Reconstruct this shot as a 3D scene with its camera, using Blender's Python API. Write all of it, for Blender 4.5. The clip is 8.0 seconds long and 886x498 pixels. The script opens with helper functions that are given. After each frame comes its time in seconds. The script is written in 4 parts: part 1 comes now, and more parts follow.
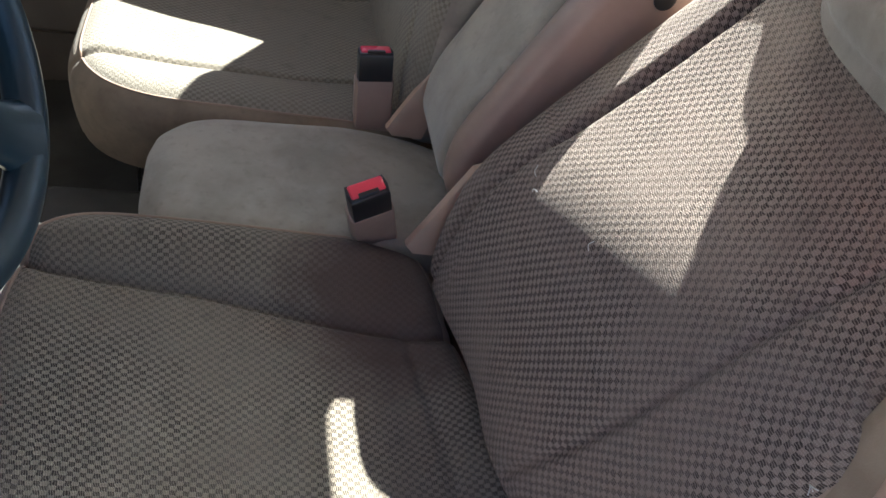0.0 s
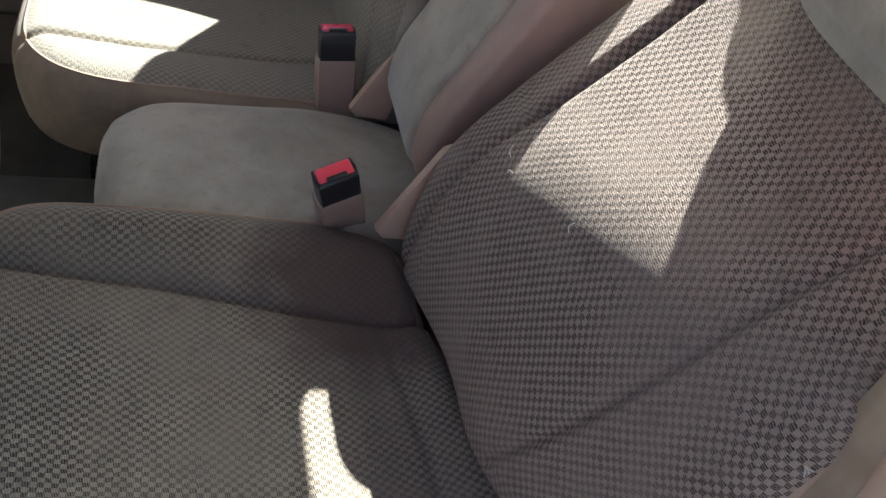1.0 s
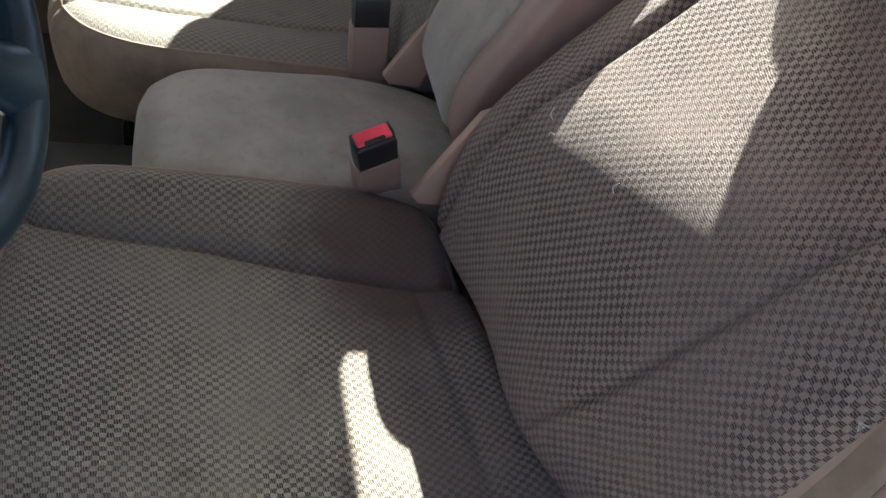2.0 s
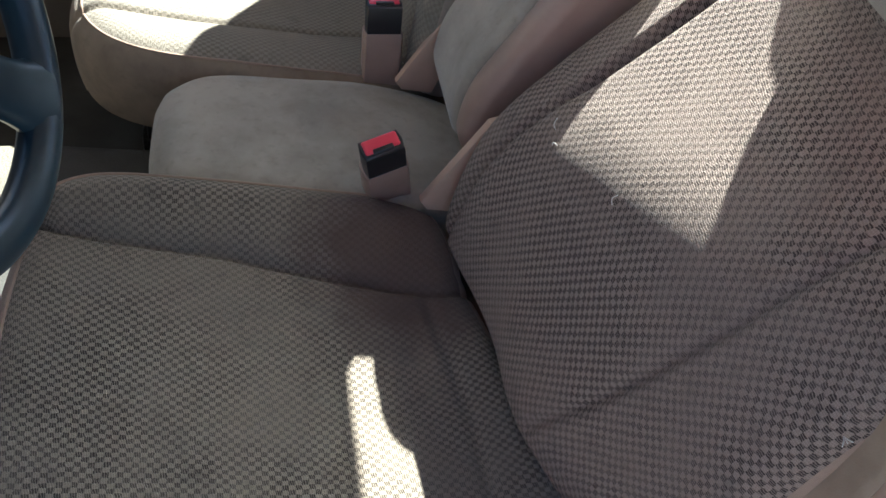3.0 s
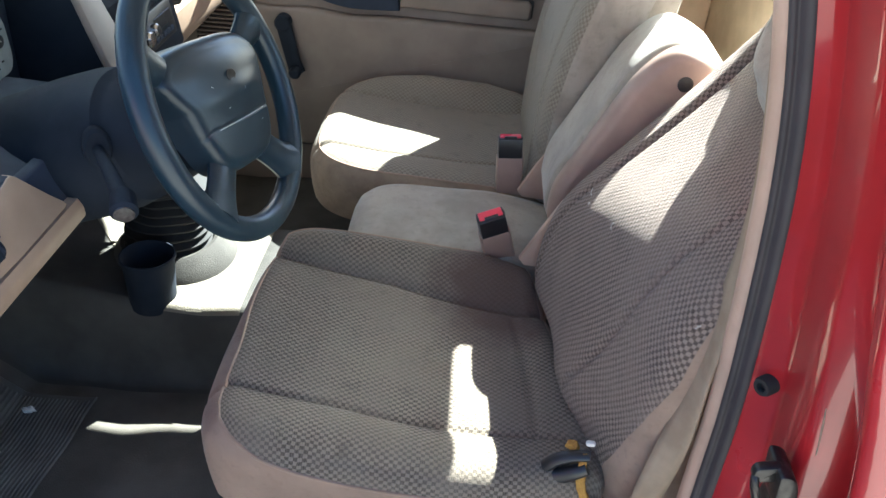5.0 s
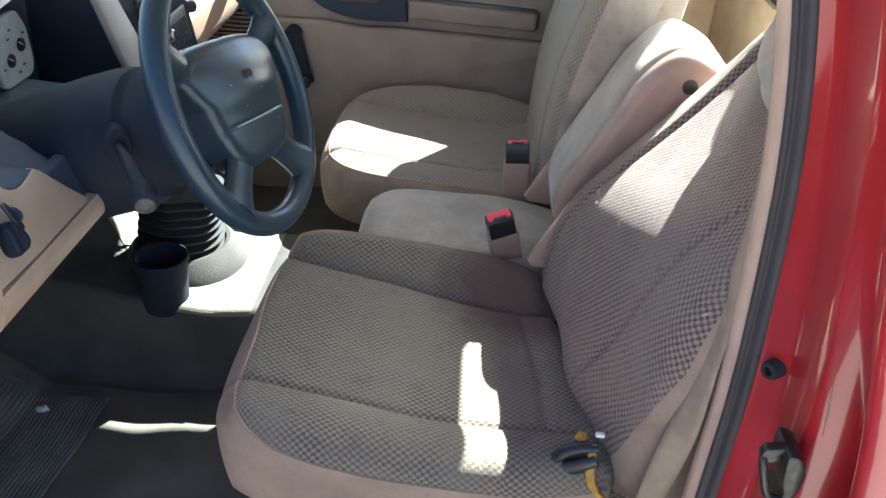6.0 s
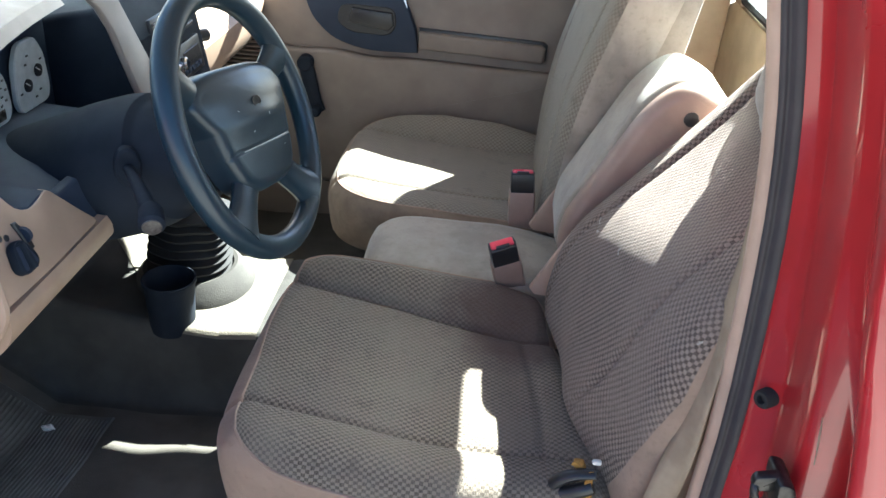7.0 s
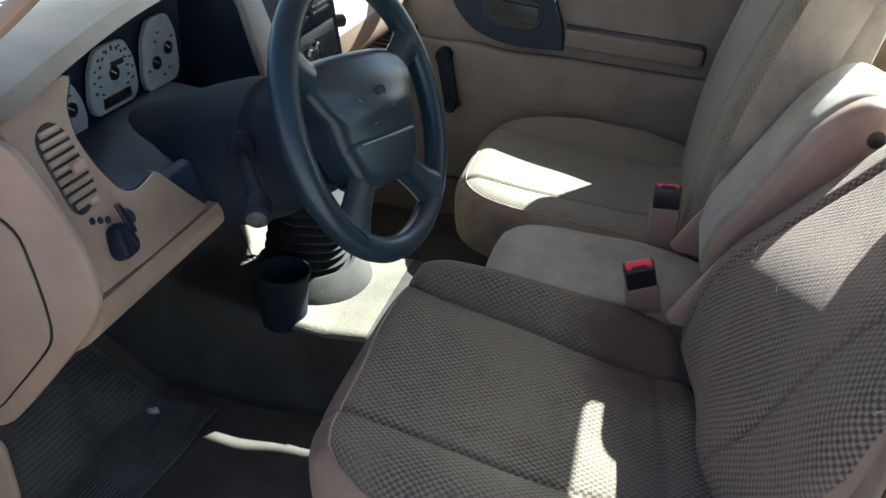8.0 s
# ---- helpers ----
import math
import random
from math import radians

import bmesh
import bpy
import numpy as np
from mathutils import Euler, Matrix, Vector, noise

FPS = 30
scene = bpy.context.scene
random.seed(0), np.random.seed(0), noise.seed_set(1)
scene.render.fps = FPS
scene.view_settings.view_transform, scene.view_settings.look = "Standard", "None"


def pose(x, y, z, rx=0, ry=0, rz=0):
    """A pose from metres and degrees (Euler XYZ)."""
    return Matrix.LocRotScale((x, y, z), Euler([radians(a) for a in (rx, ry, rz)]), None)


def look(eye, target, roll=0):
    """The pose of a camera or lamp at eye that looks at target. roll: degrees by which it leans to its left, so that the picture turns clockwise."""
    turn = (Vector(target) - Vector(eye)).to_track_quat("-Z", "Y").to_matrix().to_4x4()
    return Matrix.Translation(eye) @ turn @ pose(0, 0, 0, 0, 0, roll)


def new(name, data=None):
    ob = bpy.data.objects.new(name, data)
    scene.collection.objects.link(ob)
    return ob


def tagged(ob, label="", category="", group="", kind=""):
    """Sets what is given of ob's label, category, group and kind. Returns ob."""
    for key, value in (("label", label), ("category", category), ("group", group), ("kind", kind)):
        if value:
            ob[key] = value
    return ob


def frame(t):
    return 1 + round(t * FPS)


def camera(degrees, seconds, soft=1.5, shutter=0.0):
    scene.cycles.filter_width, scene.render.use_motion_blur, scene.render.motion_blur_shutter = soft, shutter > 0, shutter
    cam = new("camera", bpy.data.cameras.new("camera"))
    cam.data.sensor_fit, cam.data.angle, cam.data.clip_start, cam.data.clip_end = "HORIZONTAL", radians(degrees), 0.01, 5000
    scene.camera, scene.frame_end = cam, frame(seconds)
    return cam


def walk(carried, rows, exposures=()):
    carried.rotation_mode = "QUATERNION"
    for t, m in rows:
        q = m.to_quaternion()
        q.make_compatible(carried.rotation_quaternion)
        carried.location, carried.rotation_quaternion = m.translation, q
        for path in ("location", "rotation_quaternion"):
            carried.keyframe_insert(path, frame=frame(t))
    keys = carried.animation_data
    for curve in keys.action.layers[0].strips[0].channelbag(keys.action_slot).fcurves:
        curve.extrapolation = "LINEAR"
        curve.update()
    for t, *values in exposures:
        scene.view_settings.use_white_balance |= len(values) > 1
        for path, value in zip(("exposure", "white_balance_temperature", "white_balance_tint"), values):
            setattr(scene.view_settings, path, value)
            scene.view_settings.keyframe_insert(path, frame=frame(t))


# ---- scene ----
cam = camera(55.9, 8.0)
PATH = [
    (0, (-0.177, -0.882, 1.467), (0.298, 0.56, 0.166), 14.7),
    (0.5, (-0.189, -0.872, 1.461), (0.388, 0.528, 0.155), 16.3),
    (1, (-0.191, -0.859, 1.453), (0.391, 0.529, 0.136), 16.3),
    (1.5, (-0.193, -0.863, 1.448), (0.372, 0.48, 0.078), 14.8),
    (1.7, (-0.214, -0.866, 1.434), (0.358, 0.493, 0.083), 15.7),
    (2.8, (-0.205, -0.869, 1.451), (0.282, 0.491, 0.068), 14.8),
    (3, (-0.196, -0.871, 1.46), (0.288, 0.492, 0.079), 14.7),
    (3.5, (-0.158, -0.928, 1.492), (0.242, 0.531, 0.184), 12.0),
    (4, (-0.066, -1.111, 1.552), (0.021, 0.441, 0.294), 6.2),
    (4.5, (-0.046, -1.271, 1.597), (-0.071, 0.398, 0.495), 4.0),
    (4.7, (-0.067, -1.325, 1.607), (-0.094, 0.349, 0.512), 4.5),
    (5.8, (-0.104, -1.425, 1.59), (-0.145, 0.285, 0.552), 4.8),
    (6, (-0.099, -1.422, 1.586), (-0.142, 0.286, 0.547), 4.6),
    (6.5, (-0.09, -1.429, 1.573), (-0.138, 0.277, 0.53), 4.6),
    (7, (-0.082, -1.438, 1.591), (-0.162, 0.304, 0.611), 4.9),
    (7.5, (-0.091, -1.427, 1.574), (-0.223, 0.314, 0.6), 5.5),
    (8, (-0.087, -1.328, 1.548), (-0.472, 0.359, 0.547), 4.6),
]
walk(cam, [(t, look(eye, target, roll)) for t, eye, target, roll in PATH], [(0, 2.17, 5650, 9), (3.4, 2.17, 5570, 8), (4.2, 2.78, 5500, 7), (7.1, 2.82, 5500, 7), (7.6, 2.14, 5500, 5), (8, 1.96, 5450, 5)])

# ---------- light ----------
SUN = Vector((0.58, 0.85, 1.0)).normalized()
world = bpy.data.worlds.new("sky")
scene.world = world
world.use_nodes = True
wn = world.node_tree.nodes
sky = wn.new("ShaderNodeTexSky")
sky.sky_type, sky.sun_disc = "NISHITA", False
sky.sun_elevation = math.asin(SUN.z)
sky.sun_rotation = math.atan2(SUN.x, SUN.y)
wn["Background"].inputs["Strength"].default_value = 0.055
world.node_tree.links.new(sky.outputs[0], wn["Background"].inputs["Color"])
sun = new("sun", bpy.data.lights.new("sun", "SUN"))
sun.data.energy, sun.data.angle, sun.data.color = 7.7, radians(0.5), (1.0, 0.975, 0.81)
sun.matrix_world = look(SUN * 20, (0, 0, 0))


# ---------- materials ----------
def nodes_of(name, rough=0.6, metal=0.0, spec=0.5):
    m = bpy.data.materials.new(name)
    m.use_nodes = True
    b = m.node_tree.nodes["Principled BSDF"]
    b.inputs["Roughness"].default_value = rough
    b.inputs["Metallic"].default_value = metal
    b.inputs["Specular IOR Level"].default_value = spec
    return m, m.node_tree.nodes, m.node_tree.links, b


def mixed(n, l, a, b, fac, mode="MIX"):
    x = n.new("ShaderNodeMix")
    x.data_type, x.blend_type = "RGBA", mode
    for slot, v in ((6, a), (7, b), (0, fac)):
        if isinstance(v, (tuple, float, int)):
            x.inputs[slot].default_value = (*v, 1) if isinstance(v, tuple) else v
        else:
            l.new(v, x.inputs[slot])
    return x.outputs[2]


def ranged(n, l, v, a, b, lo=0.0, hi=1.0):
    r = n.new("ShaderNodeMapRange")
    l.new(v, r.inputs[0])
    for i, q in enumerate((a, b, lo, hi)):
        r.inputs[i + 1].default_value = q
    return r.outputs[0]


def noisy(n, l, vec, scale, detail=4.0, rough=0.55):
    t = n.new("ShaderNodeTexNoise")
    t.inputs["Scale"].default_value, t.inputs["Detail"].default_value, t.inputs["Roughness"].default_value = scale, detail, rough
    l.new(vec, t.inputs["Vector"])
    return t.outputs["Fac"]


def bumped(n, l, b, height, strength, distance):
    k = n.new("ShaderNodeBump")
    k.inputs["Strength"].default_value, k.inputs["Distance"].default_value = strength, distance
    l.new(height, k.inputs["Height"])
    l.new(k.outputs[0], b.inputs["Normal"])


def calc(n, l, op, a, b=None):
    x = n.new("ShaderNodeMath")
    x.operation = op
    for i, v in enumerate((a, b)):
        if v is None:
            continue
        if isinstance(v, (int, float)):
            x.inputs[i].default_value = v
        else:
            l.new(v, x.inputs[i])
    return x.outputs[0]


def plain(name, colour, colour2=None, rough=0.6, metal=0.0, spec=0.5, scale=14.0, grain=900.0, bump=0.15, depth=0.0006, coat=0.0):
    """A plain moulded or painted surface: blotches, fine grain and slightly uneven gloss."""
    m, n, l, b = nodes_of(name, rough, metal, spec)
    tc = n.new("ShaderNodeTexCoord").outputs["Object"]
    big = noisy(n, l, tc, scale, 5)
    fine = noisy(n, l, tc, grain, 3)
    colour2 = colour2 or tuple(c * 0.8 for c in colour)
    l.new(mixed(n, l, colour2, colour, ranged(n, l, big, 0.35, 0.65)), b.inputs["Base Color"])
    l.new(ranged(n, l, big, 0.3, 0.7, rough + 0.06, rough - 0.06), b.inputs["Roughness"])
    bumped(n, l, b, fine, bump, depth)
    b.inputs["Coat Weight"].default_value = coat
    b.inputs["Coat Roughness"].default_value = 0.06
    return m


def woven(name, light, dark, stain, cell=0.0059, sheen=0.08, soil=None, crisp=1.0):
    """Basket weave in UV metres: blocks of raised cord alternate with sunken blocks of three dark slots each; worn and soiled in places."""
    m, n, l, b = nodes_of(name, 0.9, 0.0, 0.25)
    uv = n.new("ShaderNodeUVMap").outputs[0]
    s = n.new("ShaderNodeSeparateXYZ")
    l.new(uv, s.inputs[0])
    wob = noisy(n, l, uv, 30.0, 2)
    jit = noisy(n, l, uv, 330.0, 2)
    w = calc(n, l, "MULTIPLY", calc(n, l, "SUBTRACT", wob, 0.5), 0.006)
    w2 = calc(n, l, "MULTIPLY", calc(n, l, "SUBTRACT", jit, 0.5), 0.0022)
    u = calc(n, l, "ADD", calc(n, l, "ADD", s.outputs[0], w), w2)
    v = calc(n, l, "ADD", calc(n, l, "ADD", s.outputs[1], w), w2)
    su = calc(n, l, "SINE", calc(n, l, "MULTIPLY", u, math.pi / cell))
    sv = calc(n, l, "SINE", calc(n, l, "MULTIPLY", v, math.pi / (cell * 0.82)))
    check = calc(n, l, "MULTIPLY", su, sv)
    lean = calc(n, l, "ADD", u, calc(n, l, "MULTIPLY", v, 0.2))
    cord = calc(n, l, "SINE", calc(n, l, "MULTIPLY", lean, 2 * math.pi / (cell / 3)))
    thread = calc(n, l, "SINE", calc(n, l, "MULTIPLY", calc(n, l, "ADD", v, calc(n, l, "MULTIPLY", u, 0.3)), 2 * math.pi / (cell / 4.6)))
    sunk = ranged(n, l, check, 0.10, -0.16)
    slot = calc(n, l, "MULTIPLY", ranged(n, l, cord, 0.6, -0.1), ranged(n, l, check, 0.10, -0.06))
    wear = noisy(n, l, uv, 7.0, 6, 0.6)
    rubbed = ranged(n, l, wear, 0.40, 0.62, crisp, crisp * 0.5)
    slot = calc(n, l, "MULTIPLY", slot, rubbed)
    sunk = calc(n, l, "MULTIPLY", sunk, rubbed)
    grime = noisy(n, l, uv, 26.0, 5, 0.65)
    fuzz = noisy(n, l, uv, 1100.0, 2, 0.8)
    blotch = noisy(n, l, uv, 140.0, 3, 0.7)
    mid = tuple(c * 0.55 for c in light)
    base = mixed(n, l, light, mid, calc(n, l, "MULTIPLY", sunk, 0.62))
    base = mixed(n, l, base, mid, ranged(n, l, thread, 0.0, 0.9, 0.0, 0.45))
    base = mixed(n, l, base, mid, ranged(n, l, cord, -0.2, -0.9, 0.0, 0.35))
    base = mixed(n, l, base, dark, calc(n, l, "MULTIPLY", slot, ranged(n, l, blotch, 0.3, 0.6, 1.0, 0.72)))
    base = mixed(n, l, base, stain, ranged(n, l, wear, 0.45, 0.75, 0.0, 0.38))
    base = mixed(n, l, base, tuple(c * 0.5 for c in stain), ranged(n, l, grime, 0.56, 0.78, 0.0, 0.5))
    if soil:  # one large spill mark with an uneven rim
        geo = n.new("ShaderNodeTexCoord").outputs["Object"]
        dist = n.new("ShaderNodeVectorMath")
        dist.operation = "DISTANCE"
        l.new(geo, dist.inputs[0])
        dist.inputs[1].default_value = soil
        rim = calc(n, l, "ADD", dist.outputs["Value"], calc(n, l, "MULTIPLY", noisy(n, l, geo, 24.0, 5), 0.09))
        base = mixed(n, l, base, (0.092, 0.062, 0.051), ranged(n, l, rim, 0.125, 0.195, 0.9, 0.0))
    base = mixed(n, l, base, tuple(c * 1.45 for c in light), ranged(n, l, fuzz, 0.62, 0.8, 0.0, 0.30))
    base = mixed(n, l, base, dark, ranged(n, l, fuzz, 0.40, 0.22, 0.0, 0.3))
    l.new(base, b.inputs["Base Color"])
    h = calc(n, l, "SUBTRACT", calc(n, l, "MULTIPLY", cord, 0.26), calc(n, l, "MULTIPLY", sunk, 0.55))
    h = calc(n, l, "ADD", h, calc(n, l, "MULTIPLY", thread, 0.10))
    h = calc(n, l, "ADD", h, calc(n, l, "MULTIPLY", fuzz, 0.7))
    bumped(n, l, b, h, 1.0, 0.0007)
    b.inputs["Sheen Weight"].default_value = sheen
    b.inputs["Sheen Roughness"].default_value = 0.5
    return m


def cloth(name, colour, colour2, scale=11.0, sheen=0.3):
    """Plain napped seat cloth with soiling and fuzz."""
    m, n, l, b = nodes_of(name, 0.92, 0.0, 0.2)
    tc = n.new("ShaderNodeTexCoord").outputs["Object"]
    big = noisy(n, l, tc, scale, 6, 0.62)
    mid = noisy(n, l, tc, 90.0, 4)
    fine = noisy(n, l, tc, 1500.0, 2, 0.8)
    base = mixed(n, l, colour2, colour, ranged(n, l, big, 0.36, 0.6))
    base = mixed(n, l, base, tuple(c * 0.7 for c in colour2), ranged(n, l, mid, 0.55, 0.8, 0.0, 0.5))
    l.new(mixed(n, l, base, (0.5, 0.5, 0.5), ranged(n, l, fine, 0.3, 0.7, 0.45, 0.0), "OVERLAY"), b.inputs["Base Color"])
    bumped(n, l, b, fine, 0.45, 0.0006)
    b.inputs["Sheen Weight"].default_value = sheen
    return m


FABRIC = woven("basket_weave", (0.296, 0.229, 0.187), (0.034, 0.022, 0.018), (0.152, 0.115, 0.094), crisp=1.3)
FABRIC_SAT = woven("basket_weave_rubbed", (0.268, 0.222, 0.172), (0.044, 0.034, 0.026), (0.134, 0.112, 0.088), soil=(0.0, -0.215, 0.80), crisp=1.2)
FABRIC_P = woven("basket_weave_clean", (0.275, 0.238, 0.188), (0.085, 0.072, 0.058), (0.14, 0.119, 0.094), crisp=0.75)
CLOTH = cloth("tan_cloth", (0.33, 0.29, 0.24), (0.225, 0.197, 0.162))
SKIRT = cloth("beige_skirt", (0.315, 0.222, 0.165), (0.24, 0.170, 0.126), 8.0, 0.15)
# Passenger skirt: brown nap, with the shade at the seat front darkened in.
SKIRT_P = cloth("shaded_brown_skirt", (0.235, 0.180, 0.130), (0.170, 0.128, 0.092), 14.0, 0.1)
VINYL = plain("tan_vinyl", (0.47, 0.325, 0.245), (0.39, 0.268, 0.20), 0.48, grain=1400, bump=0.2)
DASH_PAD = plain("dash_pad", (0.185, 0.15, 0.122), (0.158, 0.129, 0.105), 0.42, 0.0, 0.5, grain=1300, bump=0.2)
ARM_VINYL = plain("brown_vinyl", (0.30, 0.207, 0.165), (0.24, 0.165, 0.131), 0.46, grain=1400, bump=0.2)
DASH_TAN = plain("tan_dash", (0.35, 0.247, 0.178), (0.30, 0.212, 0.153), 0.5, grain=1300, bump=0.22)
# Door tan darkened so its colour carries the dim light on the passenger side.
DOOR_TAN = plain("dimmed_tan_door", (0.172, 0.139, 0.115), (0.143, 0.115, 0.095), 0.55, grain=1100, bump=0.2)
NAVY = plain("blue_black_plastic", (0.028, 0.038, 0.060), (0.023, 0.031, 0.050), 0.66, 0.0, 0.2, grain=1600, bump=0.25)
WHEEL = plain("wheel_plastic", (0.013, 0.029, 0.043), (0.010, 0.024, 0.037), 0.33, 0.0, 0.5, grain=1800, bump=0.03)
SHROUD = plain("shroud_plastic", (0.018, 0.023, 0.033), (0.014, 0.018, 0.026), 0.78, 0.0, 0.12, grain=1600, bump=0.25)
SEAL = plain("seal_rubber", (0.040, 0.034, 0.038), (0.030, 0.026, 0.029), 0.55, 0.0, 0.4, grain=900, bump=0.2)
BLACK = plain("black_plastic", (0.018, 0.018, 0.020), None, 0.35, grain=1500)
RUBBER = plain("black_rubber", (0.018, 0.018, 0.019), (0.030, 0.029, 0.028), 0.75, 0.0, 0.22, grain=800)
MAT_RUBBER = plain("mat_rubber", (0.110, 0.105, 0.096), (0.052, 0.050, 0.045), 0.7, scale=9, grain=500, bump=0.4)
# Floor vinyl with tunnel and footwell shade darkened in; also the boot skirt.
TUNNEL = plain("shaded_tunnel_boot_vinyl", (0.068, 0.064, 0.057), (0.046, 0.043, 0.039), 0.75, 0.0, 0.2, scale=9, grain=420, bump=0.6, depth=0.0015)
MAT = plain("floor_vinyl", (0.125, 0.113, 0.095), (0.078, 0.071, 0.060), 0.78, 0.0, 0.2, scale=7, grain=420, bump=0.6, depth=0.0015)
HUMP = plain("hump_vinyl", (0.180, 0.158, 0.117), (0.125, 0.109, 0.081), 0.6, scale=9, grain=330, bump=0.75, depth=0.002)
RED_BTN = plain("red_button", (0.70, 0.05, 0.09), (0.58, 0.035, 0.065), 0.3)
PAINT = plain("red_paint", (0.365, 0.017, 0.021), (0.26, 0.011, 0.014), 0.30, 0.0, 0.4, 5.0, 2500, 0.05, 0.0003, 1.0)
STEEL = plain("worn_steel", (0.28, 0.27, 0.26), (0.06, 0.055, 0.05), 0.38, 1.0, 0.5, 60.0, 600)
GREASY = plain("greasy_steel", (0.060, 0.056, 0.054), (0.035, 0.032, 0.031), 0.34, 0.7, 0.5, 90.0, 600)
CHROME = plain("chrome", (0.75, 0.75, 0.75), (0.6, 0.6, 0.6), 0.14, 1.0, 0.5, 40.0, 900, 0.03)
BELT = plain("belt_webbing", (0.31, 0.235, 0.162), (0.25, 0.185, 0.125), 0.8, scale=30, grain=700, bump=0.5)
YELLOW = plain("foam_yellow", (0.45, 0.25, 0.045), (0.30, 0.15, 0.03), 0.85, scale=60, grain=350, bump=0.8, depth=0.002)
WHITE = plain("white_plastic", (0.72, 0.70, 0.66), (0.6, 0.58, 0.54), 0.5)
DIAL = plain("dial_face", (0.48, 0.515, 0.525), (0.40, 0.43, 0.44), 0.5, scale=60)
HEADLINER = plain("headliner", (0.5, 0.43, 0.35), None, 0.9)
WALLTRIM = plain("rear_trim", (0.5, 0.40, 0.27), (0.42, 0.33, 0.22), 0.65, grain=500, bump=0.3)
GROUND = plain("dusty_ground", (0.27, 0.25, 0.222), (0.20, 0.184, 0.165), 0.9, scale=1.2, grain=60, bump=0.8, depth=0.01)


def glass_material():
    m, n, l, b = nodes_of("glass", 0.0)
    b.inputs["Transmission Weight"].default_value = 1.0
    b.inputs["IOR"].default_value = 1.45
    b.inputs["Base Color"].default_value = (0.93, 0.97, 0.95, 1)
    return m


GLASS = glass_material()


# ---------- mesh helpers ----------
def mesh_of(name, verts, faces, material, smooth=True, uvs=None):
    me = bpy.data.meshes.new(name)
    me.from_pydata([tuple(v) for v in verts], [], faces)
    if uvs is not None:
        layer = me.uv_layers.new(name="UVMap")
        idx = np.empty(len(me.loops), dtype=np.int32)
        me.loops.foreach_get("vertex_index", idx)
        layer.data.foreach_set("uv", np.asarray(uvs, dtype=np.float32)[idx].ravel())
    me.polygons.foreach_set("use_smooth", [smooth] * len(me.polygons))
    me.materials.append(material)
    me.update()
    return me


def thing(name, label, category, at=(0, 0, 0), group="", kind=""):
    ob = new(name)
    ob.location = at
    ob.empty_display_size = 0.05
    bpy.context.view_layer.update()
    return tagged(ob, label, category, group, kind)


def link(name, me, parent=None, label=""):
    ob = new(name, me)
    if parent is not None:
        ob.parent = parent
        if parent.parent is None:
            ob.matrix_parent_inverse = Matrix.Translation(-Vector(parent.location))
    return tagged(ob, label) if label else ob


def part(name, bm, material, parent=None, label="", smooth=True, sharp=35):
    me = bpy.data.meshes.new(name)
    bmesh.ops.recalc_face_normals(bm, faces=bm.faces)
    for f in bm.faces:
        f.smooth = smooth
    for e in bm.edges:
        if len(e.link_faces) == 2 and e.calc_face_angle(0) > radians(sharp):
            e.smooth = False
    bm.to_mesh(me)
    bm.free()
    me.materials.append(material)
    return link(name, me, parent, label)


def box(bm, lo, hi, bevel=0.0, seg=2, m=None):
    """A box between two corners, edges rounded."""
    lo, hi = Vector(lo), Vector(hi)
    made = bmesh.ops.create_cube(bm, size=1.0, matrix=(m or Matrix()) @ Matrix.LocRotScale((lo + hi) / 2, None, hi - lo))
    if bevel:
        vs = set(made["verts"])
        es = [e for e in bm.edges if e.verts[0] in vs and e.verts[1] in vs]
        bmesh.ops.bevel(bm, geom=es, offset=bevel, segments=seg, profile=0.5, affect="EDGES")
    return bm


def prism(bm, outline, axis, a, b, bevel=0.0, seg=2):
    """A flat outline (two coordinates a point) pushed along an axis from a to b."""
    def at(p, v):
        q = list(p)
        q.insert("xyz".index(axis), v)
        return q
    n = len(outline)
    va = [bm.verts.new(at(p, a)) for p in outline]
    vb = [bm.verts.new(at(p, b)) for p in outline]
    fs = [bm.faces.new(va), bm.faces.new(vb[::-1])]
    for i in range(n):
        fs.append(bm.faces.new((va[i], vb[i], vb[(i + 1) % n], va[(i + 1) % n])))
    bmesh.ops.recalc_face_normals(bm, faces=fs)
    if bevel:
        es = list({e for f in fs[:2] for e in f.edges})
        bmesh.ops.bevel(bm, geom=es, offset=bevel, segments=seg, profile=0.5, affect="EDGES")
    return bm


def fillet(points, r, k=4):
    """The same outline with its corners rounded."""
    out, n = [], len(points)
    for i in range(n):
        a, b, c = (Vector(points[(i + j) % n]) for j in (-1, 0, 1))
        ra, rc = min(r, (a - b).length * 0.48), min(r, (c - b).length * 0.48)
        p, q = b + (a - b).normalized() * ra, b + (c - b).normalized() * rc
        for j in range(k + 1):
            t = j / k
            out.append(tuple((1 - t) ** 2 * p + 2 * t * (1 - t) * b + t * t * q))
    return out


def smooth_path(points, n=40):
    """A smooth curve through a few points (Catmull-Rom)."""
    p = [Vector(q) for q in points]
    p = [p[0] * 2 - p[1]] + p + [p[-1] * 2 - p[-2]]
    out = []
    k = len(p) - 3
    for i in range(n + 1):
        t = min(i * k / n, k - 1e-6)
        j, f = int(t), t - int(t)
        a, b, c, d = p[j:j + 4]
        out.append(0.5 * ((2 * b) + (c - a) * f + (2 * a - 5 * b + 4 * c - d) * f * f + (3 * b - a - 3 * c + d) * f ** 3))
    return out


